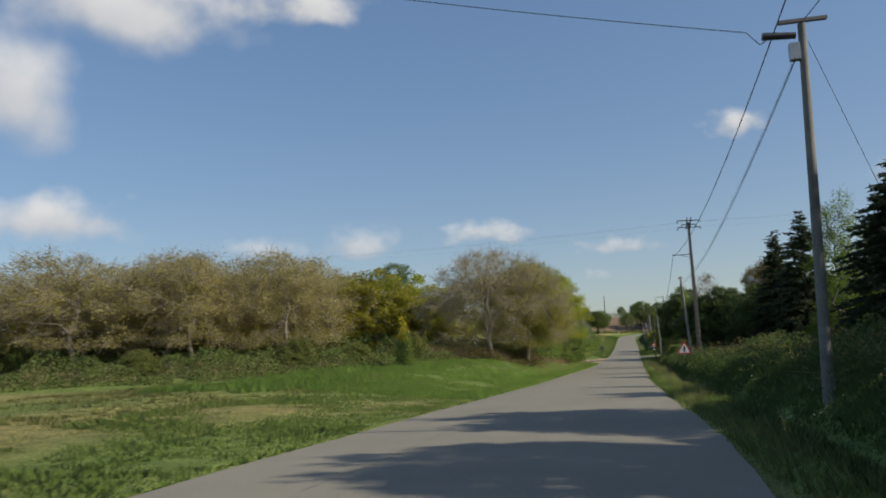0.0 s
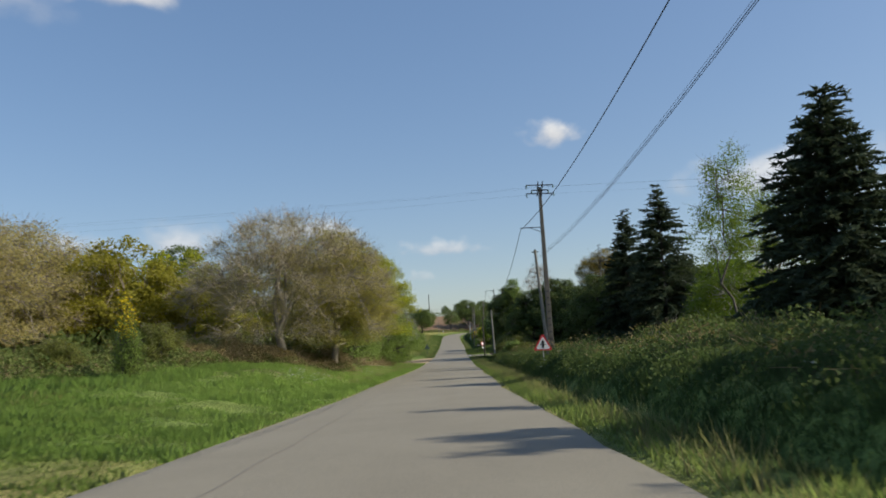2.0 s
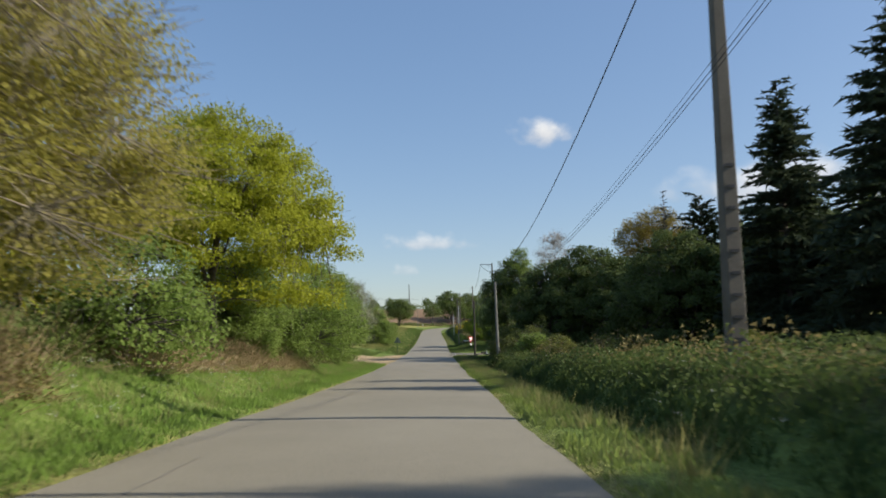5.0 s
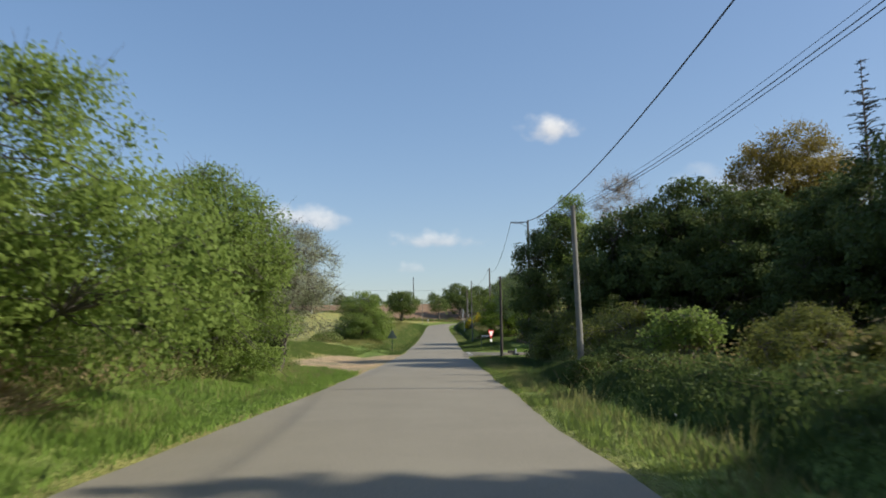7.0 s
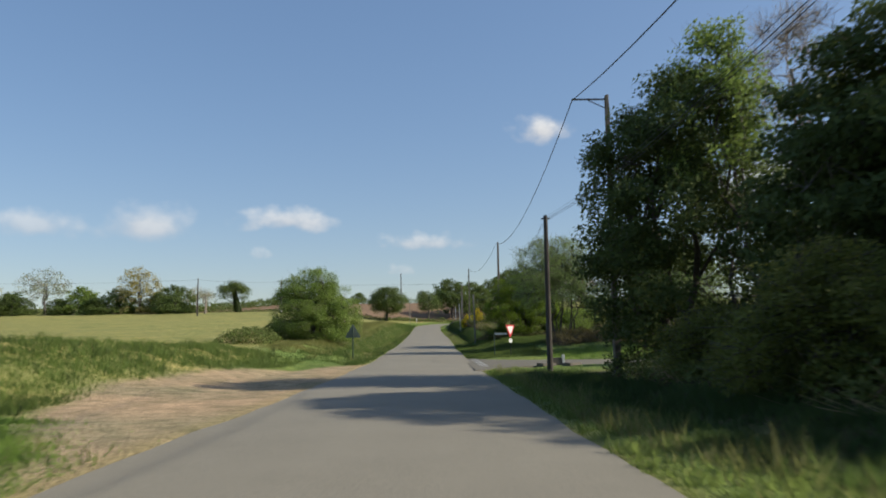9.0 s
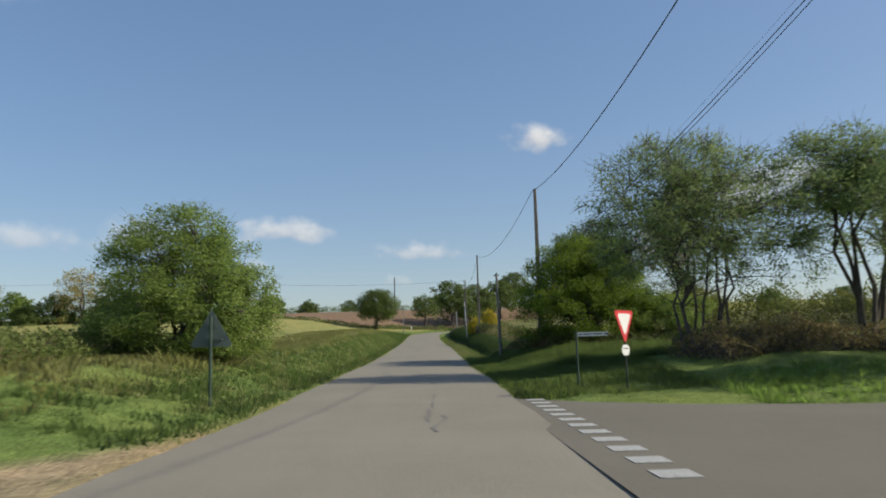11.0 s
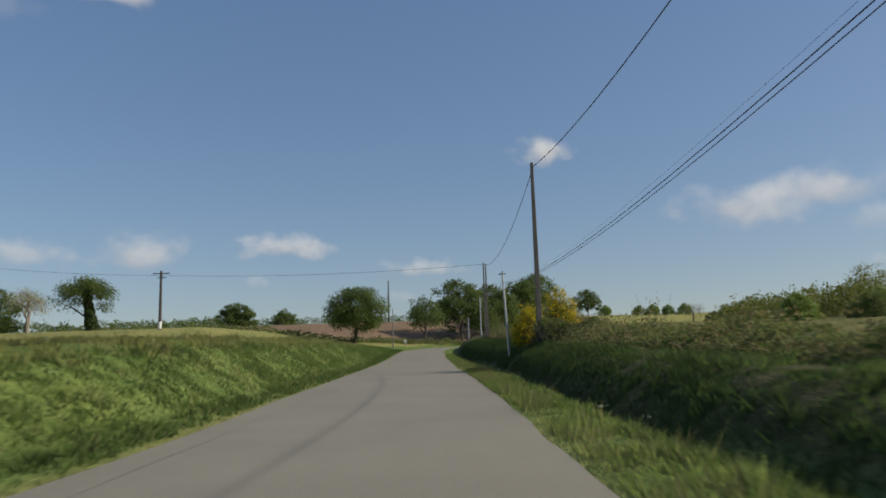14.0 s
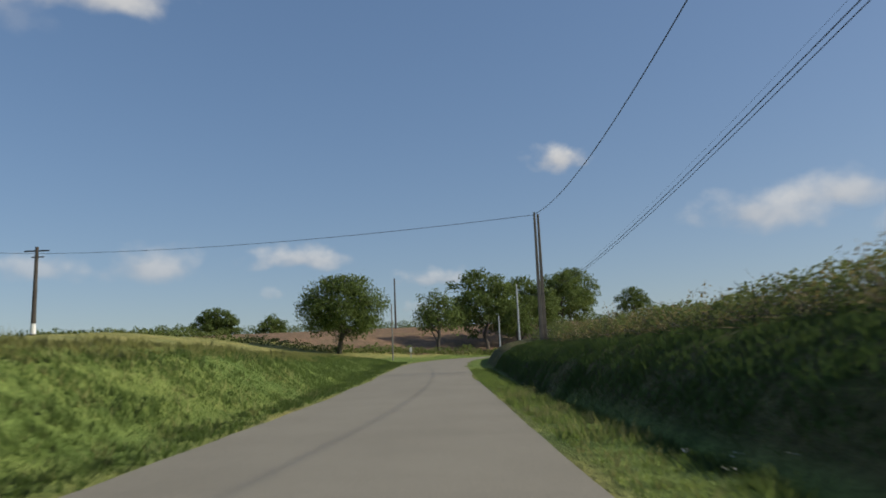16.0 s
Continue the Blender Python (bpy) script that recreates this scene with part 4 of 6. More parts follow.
cable([(4.6, -25, 11.6), (4.05, 10.0, 10.0), (3.4, 62.2, 7.76), (3.72, 128, 8.12), (4.85, 175, 8.8), (4.25, 217.7, 10.1), (4.6, 264.7, 11.5), (-37.2, 282.4, 13.6), (-52.9, 269.3, 13.4), (-110, 240, 12)], 0.017, "single black bundled power cable strung along the road",
      (0.012, 0.026, 0.041, 0.031, 0.0285, 0.034, 0.012, 0.012, 0.012))
cable([(3.3, 14, 6.8), (6.6, -30, 6.8)], 0.008, "black telephone cable running back from the pole", (0.012,))
cable([(2.8, 14.0, 6.6), (2.56, 14.0, 6.46), (2.35, 14.0, 6.72), (-14.0, 14.0, 11.5)], 0.008, "thin power cable crossing over the road", (0.0, 0.0, 0.012))
TEL_SAG = (0.0175, 0.028, 0.0195, 0.028, 0.0225, 0.0225)
for dx, dz, radius in ((0.0, 0.0, 0.0065), (0.035, -0.05, 0.0055), (-0.04, 0.07, 0.0035)):
    run = [(3.09 + dx * 0.25, 13.9, 6.1 + dz * 0.3), (3.33 + dx, 54.3, 5.08 + dz), (2.88 + dx, 97.35, 4.0 + dz), (3.12 + dx, 131.2, 4.38 + dz), (2.54 + dx, 174.45, 3.58 + dz), (2.56 + dx, 219.5, 4.55 + dz), (6.0 + dx, 295, 10.3 + dz)]
    if radius > 0.005:
        cable(run, radius, "thin black telephone wire along the verge", TEL_SAG)
    else:
        cable(run[:4], radius, "thin black telephone wire along the verge", TEL_SAG[:3])
        cable(run[3:], 0.0016, "hair-thin telephone wire along the verge", TEL_SAG[3:])
for k, (dx, dz) in enumerate(((-0.85, 0.0), (0.85, 0.0), (0.0, -0.45))):
    cable([(-56, 64 + dx, 10.7 + dz), (4.78 + dx, 62.0, 10.4 + dz), (70, 60 + dx, 11.5 + dz)], 0.0024, "thin high-line wire crossing over the road", (0.01, 0.01))
cable([(3.35, 14.0, 6.4), (6.3, 17.1, 0.5)], 0.0055, "steel stay wire anchored in the bank", (0.0,), "stay wires")


# ---------------------------------------------------------------- road signs
def plate(pts, thick, m, grow=0.0):
    """A flat polygon plate with rounded corners, standing in its own x-z plane, facing -y."""
    bm = bmesh.new()
    vs = [bm.verts.new((x, 0, z)) for x, z in pts]
    f = bm.faces.new(vs)
    bmesh.ops.bevel(bm, geom=list(bm.verts), offset=0.05, segments=4, affect='VERTICES')
    f = max(bm.faces, key=lambda q: q.calc_area())
    r = bmesh.ops.extrude_face_region(bm, geom=[f])
    bmesh.ops.translate(bm, vec=(0, thick, 0), verts=[v for v in r["geom"] if isinstance(v, bmesh.types.BMVert)])
    bmesh.ops.recalc_face_normals(bm, faces=bm.faces)
    bmesh.ops.transform(bm, matrix=m, verts=bm.verts)
    return bm


def tri(side, down=False):
    h = side * 0.866
    pts = [(-side / 2, -h / 3), (side / 2, -h / 3), (0, 2 * h / 3)]
    return [(x, -z) for x, z in pts][::-1] if down else pts


def post(parent, h, mat, r=0.024):
    bm = bmesh.new()
    cyl(bm, r, r, h + 0.3, Matrix.Translation((0, 0, -0.3)), 10)
    part("post", bm, mat, parent)


def flat_shape(pts, m):
    bm = bmesh.new()
    vs = [bm.verts.new((x, 0, z)) for x, z in pts]
    bm.faces.new(vs)
    r = bmesh.ops.extrude_face_region(bm, geom=list(bm.faces))
    bmesh.ops.translate(bm, vec=(0, -0.003, 0), verts=[v for v in r["geom"] if isinstance(v, bmesh.types.BMVert)])
    bmesh.ops.recalc_face_normals(bm, faces=bm.faces)
    bmesh.ops.transform(bm, matrix=m, verts=bm.verts)
    return bm


z0 = lz(2.98, 50.7)
S1 = base("warning_sign", 2.98, 50.7, z0, "red-bordered triangular warning sign with a black junction arrow", "road sign")
post(S1, 1.0 - z0, STEEL)
mid = 0.66 - z0
m = pose(0, -0.04, mid, 0, 1.5, 3)
S1_PLATE = part("plate", plate(tri(0.92), 0.012, m), SIGN_RED, S1, "red triangular plate")
part("field", plate(tri(0.7), 0.004, m @ Matrix.Translation((0, -0.005, -0.005))), SIGN_WHITE, S1_PLATE, "white inner triangle")
part("arrow", flat_shape([(-0.05, -0.17), (0.0, -0.15), (0.05, -0.17), (0.05, 0.0), (0.14, 0.0), (0.14, 0.03), (0.05, 0.03), (0.05, 0.1), (0.085, 0.1), (0.0, 0.25), (-0.085, 0.1), (-0.05, 0.1), (-0.05, 0.03), (-0.14, 0.03), (-0.14, 0.0), (-0.05, 0.0)],
                         m @ Matrix.Translation((0, -0.007, 0))), SIGN_BLACK, S1_PLATE, "black junction arrow")

z0 = lz(3.5, 149.9)
S2 = base("give_way_sign", 3.5, 149.9, z0, "white give-way triangle with a red border on a dark steel post", "road sign")
post(S2, 0.62 - z0, STEEL_DARK, 0.018)
m = pose(0, -0.04, 0.28 - z0, 0, 0, 46)
S2_PLATE = part("plate", plate(tri(0.95, True), 0.012, m), SIGN_RED, S2, "red inverted triangle")
part("field", plate(tri(0.66, True), 0.004, m @ Matrix.Translation((0, -0.005, 0.01))), SIGN_WHITE, S2_PLATE, "white inner triangle")
S2_SMALL = part("small_plate", plate([(-0.15, -0.13), (0.15, -0.13), (0.15, 0.13), (-0.15, 0.13)], 0.01, pose(0, -0.04, -0.42 - z0, 0, 0, 40)), SIGN_WHITE, S2, "small white plate below")
part("caption_bar", flat_shape([(-0.08, -0.01), (0.08, -0.01), (0.08, 0.01), (-0.08, 0.01)], pose(0, -0.04, -0.38 - z0, 0, 0, 40) @ Matrix.Translation((0, -0.002, 0))), SIGN_BLACK, S2_SMALL, "dark caption bar")

z0 = lz(2.62, 151.6)
S3 = base("direction_sign", 2.62, 151.6, z0, "narrow white direction board with dark caption on a green post", "road sign")
post(S3, 0.12 - z0, GREEN_POST, 0.03)
m = pose(0.42, -0.05, 0.02 - z0, 0, 0, -6)
S3_BOARD = part("board", plate([(-0.46, -0.055), (0.46, -0.055), (0.46, 0.055), (-0.46, 0.055)], 0.02, m), SIGN_WHITE, S3, "narrow white board")
for a, b in ((-0.38, -0.27), (-0.24, -0.08), (-0.05, 0.0), (0.03, 0.26)):
    part("caption_bar", flat_shape([(a, -0.014), (b, -0.014), (b, 0.016), (a, 0.016)], m @ Matrix.Translation((0, -0.003, 0))), SIGN_BACK, S3_BOARD, "faded dark caption bar")
part("arrow", flat_shape([(0.32, -0.012), (0.37, -0.012), (0.37, -0.035), (0.43, 0.0), (0.37, 0.035), (0.37, 0.012), (0.32, 0.012)], m @ Matrix.Translation((0, -0.003, 0))), SIGN_BLACK, S3_BOARD, "black arrow")

z0 = lz(-6.2, 148.1)
S4 = base("warning_sign", -6.2, 148.1, z0, "triangular road sign seen from its grey back", "road sign")
post(S4, 0.6 - z0, GREEN_POST, 0.035)
S4_PLATE = part("plate", plate(tri(0.98), 0.012, pose(0, 0.05, 0.2 - z0)), SIGN_BACK, S4, "bare grey-green back of the plate")
for zz, w in ((-0.12, 0.5), (0.18, 0.24)):
    bm = bmesh.new()
    box(bm, w, 0.03, 0.035, pose(0, 0.035, 0.2 - z0 + zz))
    part("rail", bm, SIGN_BACK, S4_PLATE, "mounting rail")


# small things by the junction and the far bend
z0 = lz(4.6, 139.0)
KERB = base("concrete_marker_block", 4.55, 138.6, z0, "weathered grey concrete block with a white-painted edge beside the junction", "marker block")
bm = bmesh.new()
box(bm, 0.75, 0.4, 0.5, pose(0, 0, 0.22))
bmesh.ops.bevel(bm, geom=list(bm.edges), offset=0.03, segments=2, affect='EDGES')
part("block", bm, CONCRETE, KERB)
bm = bmesh.new()
box(bm, 0.14, 0.12, 0.62, pose(0.3, -0.16, 0.31))
bmesh.ops.bevel(bm, geom=list(bm.edges), offset=0.02, segments=2, affect='EDGES')
part("white_post", bm, SIGN_WHITE, KERB, "short white-painted post")
for x, y, w in ((4.0, 138.2, 0.9), (5.15, 137.8, 1.0)):
    slab = base("concrete_slab", x, y, lz(x, y), "low pale concrete slab lying in the grass", "slab", "slabs at the junction", x * 9)
    bm = bmesh.new()
    box(bm, w, 0.45, 0.16, pose(0, 0, 0.07))
    bmesh.ops.bevel(bm, geom=list(bm.edges), offset=0.025, segments=2, affect='EDGES')
    part("slab", bm, CONCRETE, slab)
z0 = lz(-5.9, 309.0)
MARK = base("marker_post", -5.9, 309.0, z0, "small white marker post at the field edge", "marker post")
bm = bmesh.new()
box(bm, 0.3, 0.1, 0.55, pose(0, 0, 0.95))
bmesh.ops.bevel(bm, geom=list(bm.edges), offset=0.02, segments=1, affect='EDGES')
part("plate", bm, SIGN_WHITE, MARK)
bm = bmesh.new()
cyl(bm, 0.05, 0.05, 1.2, pose(0, 0.05, -0.3), 8)
part("post", bm, STEEL, MARK)


# ---------------------------------------------------------------- clouds
def cloud(px, py, w, h, seed, warp=1.0):
    """A thin cloud far out, in the heading (degrees right of the road) and height (degrees) given; w, h in degrees."""
    far = 3300.0
    a, e = radians(px), radians(py)
    c = Vector((math.sin(a) * math.cos(e), math.cos(a) * math.cos(e), math.sin(e))) * far
    me = np_mesh("cloud", [(-1, -1, 0), (1, -1, 0), (1, 1, 0), (-1, 1, 0)], [(0, 1, 2, 3)], cloud_material(seed, w / h, warp))
    ob = new("cloud", me)
    ob.matrix_basis = look(c, (0, 0, 0)) @ Matrix.Rotation(math.pi, 4, 'Y') @ Matrix.Diagonal((far * radians(w), far * radians(h), far * radians(w) * 0.5, 1))
    tagged(ob, "small white fair-weather cloud", "cloud", "fair-weather clouds", "structure")


for row in ((8.2, 14.9, 3.3, 1.9, 1, 0.95), (-37.5, 24.4, 12.9, 5.5, 2, 0.95), (-24.5, 25.4, 9.2, 3.0, 5, 0.95), (-43.7, 18.2, 5.9, 7.7, 3, 0.9), (-41.6, 10.0, 8.6, 3.1, 4, 0.9),
            (-20.2, 8.1, 5.4, 2.6, 13, 0.68), (-10.4, 8.6, 5.6, 1.7, 7, 0.7), (-0.7, 7.0, 4.9, 1.2, 8, 0.55), (-2.4, 5.0, 1.8, 0.8, 9, 0.25), (-12.4, 6.2, 1.5, 0.8, 17, 0.25), (-27.0, 7.9, 4.8, 2.0, 14, 0.5),
            (21.1, 10.1, 7.1, 2.7, 10, 0.72), (26.3, 10.8, 5.9, 2.7, 11, 0.72), (29.5, 8.5, 3.7, 1.8, 12, 0.3), (30.0, 6.0, 1.8, 1.0, 15, 0.4)):
    cloud(*row)


# ---------------------------------------------------------------- trees, left side
def oak(x, y, label, h, r, low, leaf_mat, bark, n, seed, **kw):
    return broadleaf("oak_tree", x, y, lz(x, y) - 0.05, label, h, r, low, leaf_mat, bark, n, seed=seed, **kw)


oak(-10.2, 54.7, "old oak with bare pinkish-grey twigs", 8.9 - lz(-10.2, 54.7), 5.5, 1.9, LEAF_BROWN, BARK_OAK, 64000, 11, leaf=0.056, clumps=640, twigs=15, clump_r=0.55, trunk_r=0.26, ragged=0.15, dome=0.65)
oak(-7.9, 57.4, "spreading oak with brown-olive young leaves", 7.3 - lz(-7.9, 57.4), 3.5, 1.9, LEAF_OLIVE, BARK_OAK, 110000, 12, tier=0.4, leaf=0.066, clumps=440, twigs=6, clump_r=0.62, trunk_r=0.22, ragged=0.15, dome=0.85, lean=(0.3, 0))
oak(-9.0, 75.4, "oak in fresh yellow-green leaf on the bank", 9.8, 5.4, 2.8, LEAF_LIME, BARK, 110000, 13, tier=0.6, leaf=0.105, clumps=620, twigs=2, clump_r=0.5, trunk_r=0.2, ragged=0.25, dome=0.7)
broadleaf("hawthorn_bush", -9.6, 80.6, lz(-9.6, 80.6), "green thorn bush under the oak", 4.9, 2.9, 0.1, LEAF_GREEN, BARK, 52000, 0.095, 9, 3, 260, 0.08, 0.35, 3, 0.42, category="bush", dome=0.8)
oak(-9.6, 85.6, "small green tree on the bank", 5.3, 3.6, 0.3, LEAF_GREEN, BARK, 85000, 14, leaf=0.1, clumps=440, twigs=2, trunk_r=0.16, dome=0.8)
oak(-8.6, 66.5, "dark green ivy-grown thorn on the bank", 3.4, 2.2, 0.2, LEAF_GREEN, BARK, 9000, 10, leaf=0.12, clumps=110, twigs=2, trunk_r=0.1, dome=0.9)
broadleaf("hawthorn_bush", -8.7, 97.2, lz(-8.7, 97.2), "dense rounded green hawthorn bush on the bank", 5.4 - lz(-8.7, 97.2), 3.3, 0.3, LEAF_GREEN, BARK, 84000, 0.09, 15, 4, 280, 0.1, 0.3, 6, 0.5, category="bush", dome=0.75)
broadleaf("hawthorn_bush", -10.5, 100.5, lz(-10.5, 100.5), "green bush on the bank", 4.6, 2.4, 0.1, LEAF_GREEN, BARK, 22000, 0.11, 16, 3, 180, 0.1, 0.25, 2, 0.42, category="bush", dome=0.9)
broadleaf("blossom_tree", -8.1, 104.4, lz(-8.1, 104.4), "leaning small tree with silvery white blossom and dark ivy-grown trunk", 4.95 - lz(-8.1, 104.4), 2.6, 2.0, LEAF_SILVER, BARK, 60000, 0.055, 17, 2, 360, 0.15, 0.35, 8, 0.36, ivy=2600, dome=0.6, lean=(-0.1, 1.7))
broadleaf("hawthorn_bush", -9.9, 158.0, lz(-9.9, 158.0), "tall leafy green roadside bush behind a sign", 4.6, 3.0, 0.2, LEAF_GREEN, BARK, 80000, 0.085, 18, 4, 340, 0.09, 0.25, 3, 0.42, category="bush", dome=0.75)

broadleaf("hawthorn_bush", -10.6, 105.0, lz(-10.6, 105.0), "low green thorn bush below the blossom", 2.3, 1.7, 0.1, LEAF_GREEN, BARK, 9000, 0.12, 20, 3, 120, 0.07, 0.3, 3, 0.4, category="bush", dome=0.9)

# the copse behind the open grass
rng = np.random.default_rng(44)
COPSE = "copse of spring oaks"
c1 = oak(-27, 43, "young oak with bare pale trunk and olive buds", 7.4, 3.9, 1.9, LEAF_BROWN, BARK_PALE, 22000, 21, leaf=0.1, clumps=260, twigs=10, trunk_r=0.14, group=COPSE, dome=0.6)
c2 = oak(-22.5, 47, "young oak with bare pale trunk and olive buds", 7.2, 3.6, 1.5, LEAF_BROWN, BARK_PALE, 24000, 22, leaf=0.1, clumps=260, twigs=9, trunk_r=0.13, group=COPSE, dome=0.6)
c3 = oak(-19.5, 57, "yellow-green young tree in the copse", 6.8, 3.6, 0.6, LEAF_YELLOW, BARK_PALE, 12000, 23, leaf=0.19, clumps=130, twigs=1, trunk_r=0.13, group=COPSE, dome=0.7)
c4 = oak(-19.0, 66, "lime-green willow in the copse", 7.0, 3.8, 0.4, LEAF_LIME, BARK_PALE, 12000, 24, leaf=0.2, clumps=130, twigs=1, trunk_r=0.13, group=COPSE, dome=0.8)
for src, spots in ((c1, ((-34, 41, 1.05), (-41, 45, 1.0), (-31, 50, 1.1), (-47, 38, 1.1), (-38, 55, 1.15), (-55, 44, 1.05), (-25, 52, 1.1))), (c2, ((-30, 45, 1.05), (-37, 48, 1.0), (-44, 50, 1.1), (-50, 50, 1.1), (-26, 58, 1.15), (-60, 36, 1.0))),
                   (c3, ((-24, 62, 1.05), (-29, 57, 1.1), (-33, 60, 1.1), (-17, 61, 0.85))), (c4, ((-24, 70, 1.05), (-16, 71, 0.95), (-29, 68, 1.1), (-21, 76, 1.0)))):
    for x, y, s in spots:
        copy_thing(src, pose(x, y, lz(x, y) - 0.05, 0, 0, rng.uniform(0, 360)) @ Matrix.Diagonal((s * 1.3, s * 1.3, s * 0.97, 1)))
broadleaf("poplar_tree", -29.8, 93.0, lz(-29.8, 93) - 0.1, "dark grey-green upright tree behind the copse", 12.0, 3.6, 2.5, LEAF_DARK, BARK, 9000, 0.22, 31, 1, 220, 0.2, 0.35, 3, 0.5)

# ---------------------------------------------------------------- trees, right side
conifer("spruce_tree", 14.0, 44.4, lz(14, 44.4), "broad dark green spruce", 10.2 - lz(14, 44.4), 4.0, 41, 60, 0.3, "dark spruces", sharp=0.8, fronds=80, size=0.42, droop=0.12)
conifer("spruce_tree", 15.0, 72.6, lz(15, 72.6), "tall dark green spruce", 12.1 - lz(15, 72.6), 3.4, 42, 56, 0.4, "dark spruces", sharp=0.85, fronds=64, size=0.42, droop=0.12)
conifer("spruce_tree", 13.8, 79.2, lz(13.8, 79.2), "slim dark green spruce", 11.36 - lz(13.8, 79.2), 2.8, 43, 54, 0.4, "dark spruces", sharp=0.8, fronds=60, size=0.4, droop=0.12)
# neighbours of the spruces beside the start, whose shadows lie over the road
conifer("spruce_tree", 13.5, 30.8, lz(13.5, 30.8), "dark green spruce beside the road", 9.7, 2.6, 45, 26, 0.6, "dark spruces", fronds=20, size=0.46)
broadleaf("birch_tree", 12.8, 52.9, lz(12.8, 52.9), "slender birch with light green spring leaves", 10.8 - lz(12.8, 52.9), 1.7, 2.4, LEAF_LIME2, BARK, 12000, 0.09, 46, 1, 64, 0.075, 0.6, 4, 0.46, droop=0.3)
broadleaf("birch_tree", 15.8, 54.5, lz(15.8, 54.5), "thin young birch with light green spring leaves", 8.2, 1.3, 3.0, LEAF_LIME2, BARK, 5000, 0.09, 49, 1, 46, 0.07, 0.6, 4, 0.42, droop=0.25)
broadleaf("birch_tree", 14.6, 57.5, lz(14.6, 57.5), "low spreading birch in light green leaf", 4.6, 2.6, 0.3, LEAF_LIME2, BARK_BIRCH, 28000, 0.1, 47, 2, 190, 0.09, 0.4, 2, 0.42, dome=0.6)
broadleaf("willow_bush", 16.5, 64.0, lz(16.5, 64), "dark green willow bush between conifers", 3.8, 2.1, 0.2, LEAF_DARK, BARK, 14000, 0.14, 48, 3, 150, 0.07, 0.3, 2, 0.45, category="bush", dome=0.8)

broadleaf("ash_tree", 29.0, 90.0, lz(29, 90), "bare grey ash behind the spruces", 10.6, 3.8, 4.0, LEAF_SILVER, BARK_PALE, 1200, 0.12, 59, 1, 180, 0.2, 0.35, 7, 0.6)

HEDGE = "tall dark hedge trees"
h1 = broadleaf("hedge_tree", 6.8, 126.4, lz(6.8, 126.4), "dense dark green hedge tree", 9.2, 3.4, 0.3, LEAF_HEDGE, BARK, 70000, 0.13, 51, 2, 380, 0.16, 0.25, 1, 0.5, group=HEDGE, dome=0.3)
h2 = broadleaf("hedge_tree", 9.6, 118.5, lz(9.6, 118.5), "dense dark green hedge tree", 8.2, 3.6, 1.2, LEAF_HEDGE, BARK, 40000, 0.17, 52, 1, 300, 0.18, 0.25, 1, 0.5, group=HEDGE, ivy=1000, dome=0.4)
h3 = broadleaf("hedge_tree", 13.4, 120.5, lz(13.4, 120.5), "dense dark green hedge tree", 9.0, 3.6, 0.2, LEAF_HEDGE, BARK, 10000, 0.38, 58, 1, 140, 0.18, 0.25, 0, 0.6, group=HEDGE, dome=0.4)
for src, spots in ((h2, ((14.6, 109.8, 0.95), (13.4, 115.6, 1.12), (14.6, 103.5, 0.85), (15.6, 97.0, 0.95), (15.4, 82.8, 0.8))), (h3, ((17.5, 84, 0.85), (17.2, 116.0, 0.95), (21.0, 113.0, 0.95), (20.5, 120.5, 0.95), (18.0, 77, 0.8), (19.5, 94, 0.95), (21.5, 103, 0.95), (18.5, 121, 1.0)))):
    for x, y, s in spots:
        copy_thing(src, pose(x, y, lz(x, y) - 0.05, 0, 0, (x * 77 + y * 31) % 360) @ Matrix.Scale(s, 4))
# three fill in round the ash; the rest are unseen, added to cast shade
for x, y, s in ((24.0, 84.0, 0.85), (30.0, 94.0, 0.9), (35.0, 88.0, 0.9), (17.0, 136.0, 0.8), (21.0, 134.0, 0.85), (12.2, 24.6, 0.86), (13.4, 20.0, 0.78), (10.5, 15.4, 1.0), (10.8, 8.5, 1.0), (10.2, 1.5, 1.0), (11.0, -6.0, 1.0)):
    copy_thing(h3, pose(x, y, lz(x, y) - 0.05, 0, 0, (x * 77 + y * 31) % 360) @ Matrix.Scale(s, 4))
broadleaf("hedge_tree", 7.6, 124.2, lz(7.6, 124.2), "light green sapling at the hedge end", 10.6, 1.3, 5.0, LEAF_GREEN, BARK, 7000, 0.12, 53, 1, 90, 0.08, 0.4, 2, 0.4, group=HEDGE)
broadleaf("oak_tree", 19.8, 118.6, lz(19.8, 118.6), "golden-leaved oak over the hedge", 12.6 - lz(19.8, 118.6), 4.2, 6.6, LEAF_GOLD, BARK, 40000, 0.13, 54, 1, 260, 0.2, 0.3, 3, 0.55, dome=0.3)
broadleaf("ash_tree", 11.6, 128.0, lz(11.6, 128.0), "bare-twigged pale ash over the hedge", 11.3 - lz(11.6, 128.0), 2.0, 7.0, LEAF_BROWN, BARK_PALE, 400, 0.06, 55, 1, 200, 0.14, 0.3, 9, 0.5)
conifer("pine_tree", 17.4, 99.5, lz(17.4, 99.5), "dark pine with upturned top shoots", 10.6, 3.2, 56, 24, 1.0, "", NEEDLES_PINE, -0.05, 40, 0.55, 0.6)
conifer("larch_tree", 16.4, 104.6, lz(16.4, 104.6), "thin larch with a bare spindly top", 12.2, 1.5, 57, 22, 3.0, "", NEEDLES_PINE, 0.05, 7, 0.22, 0.9)

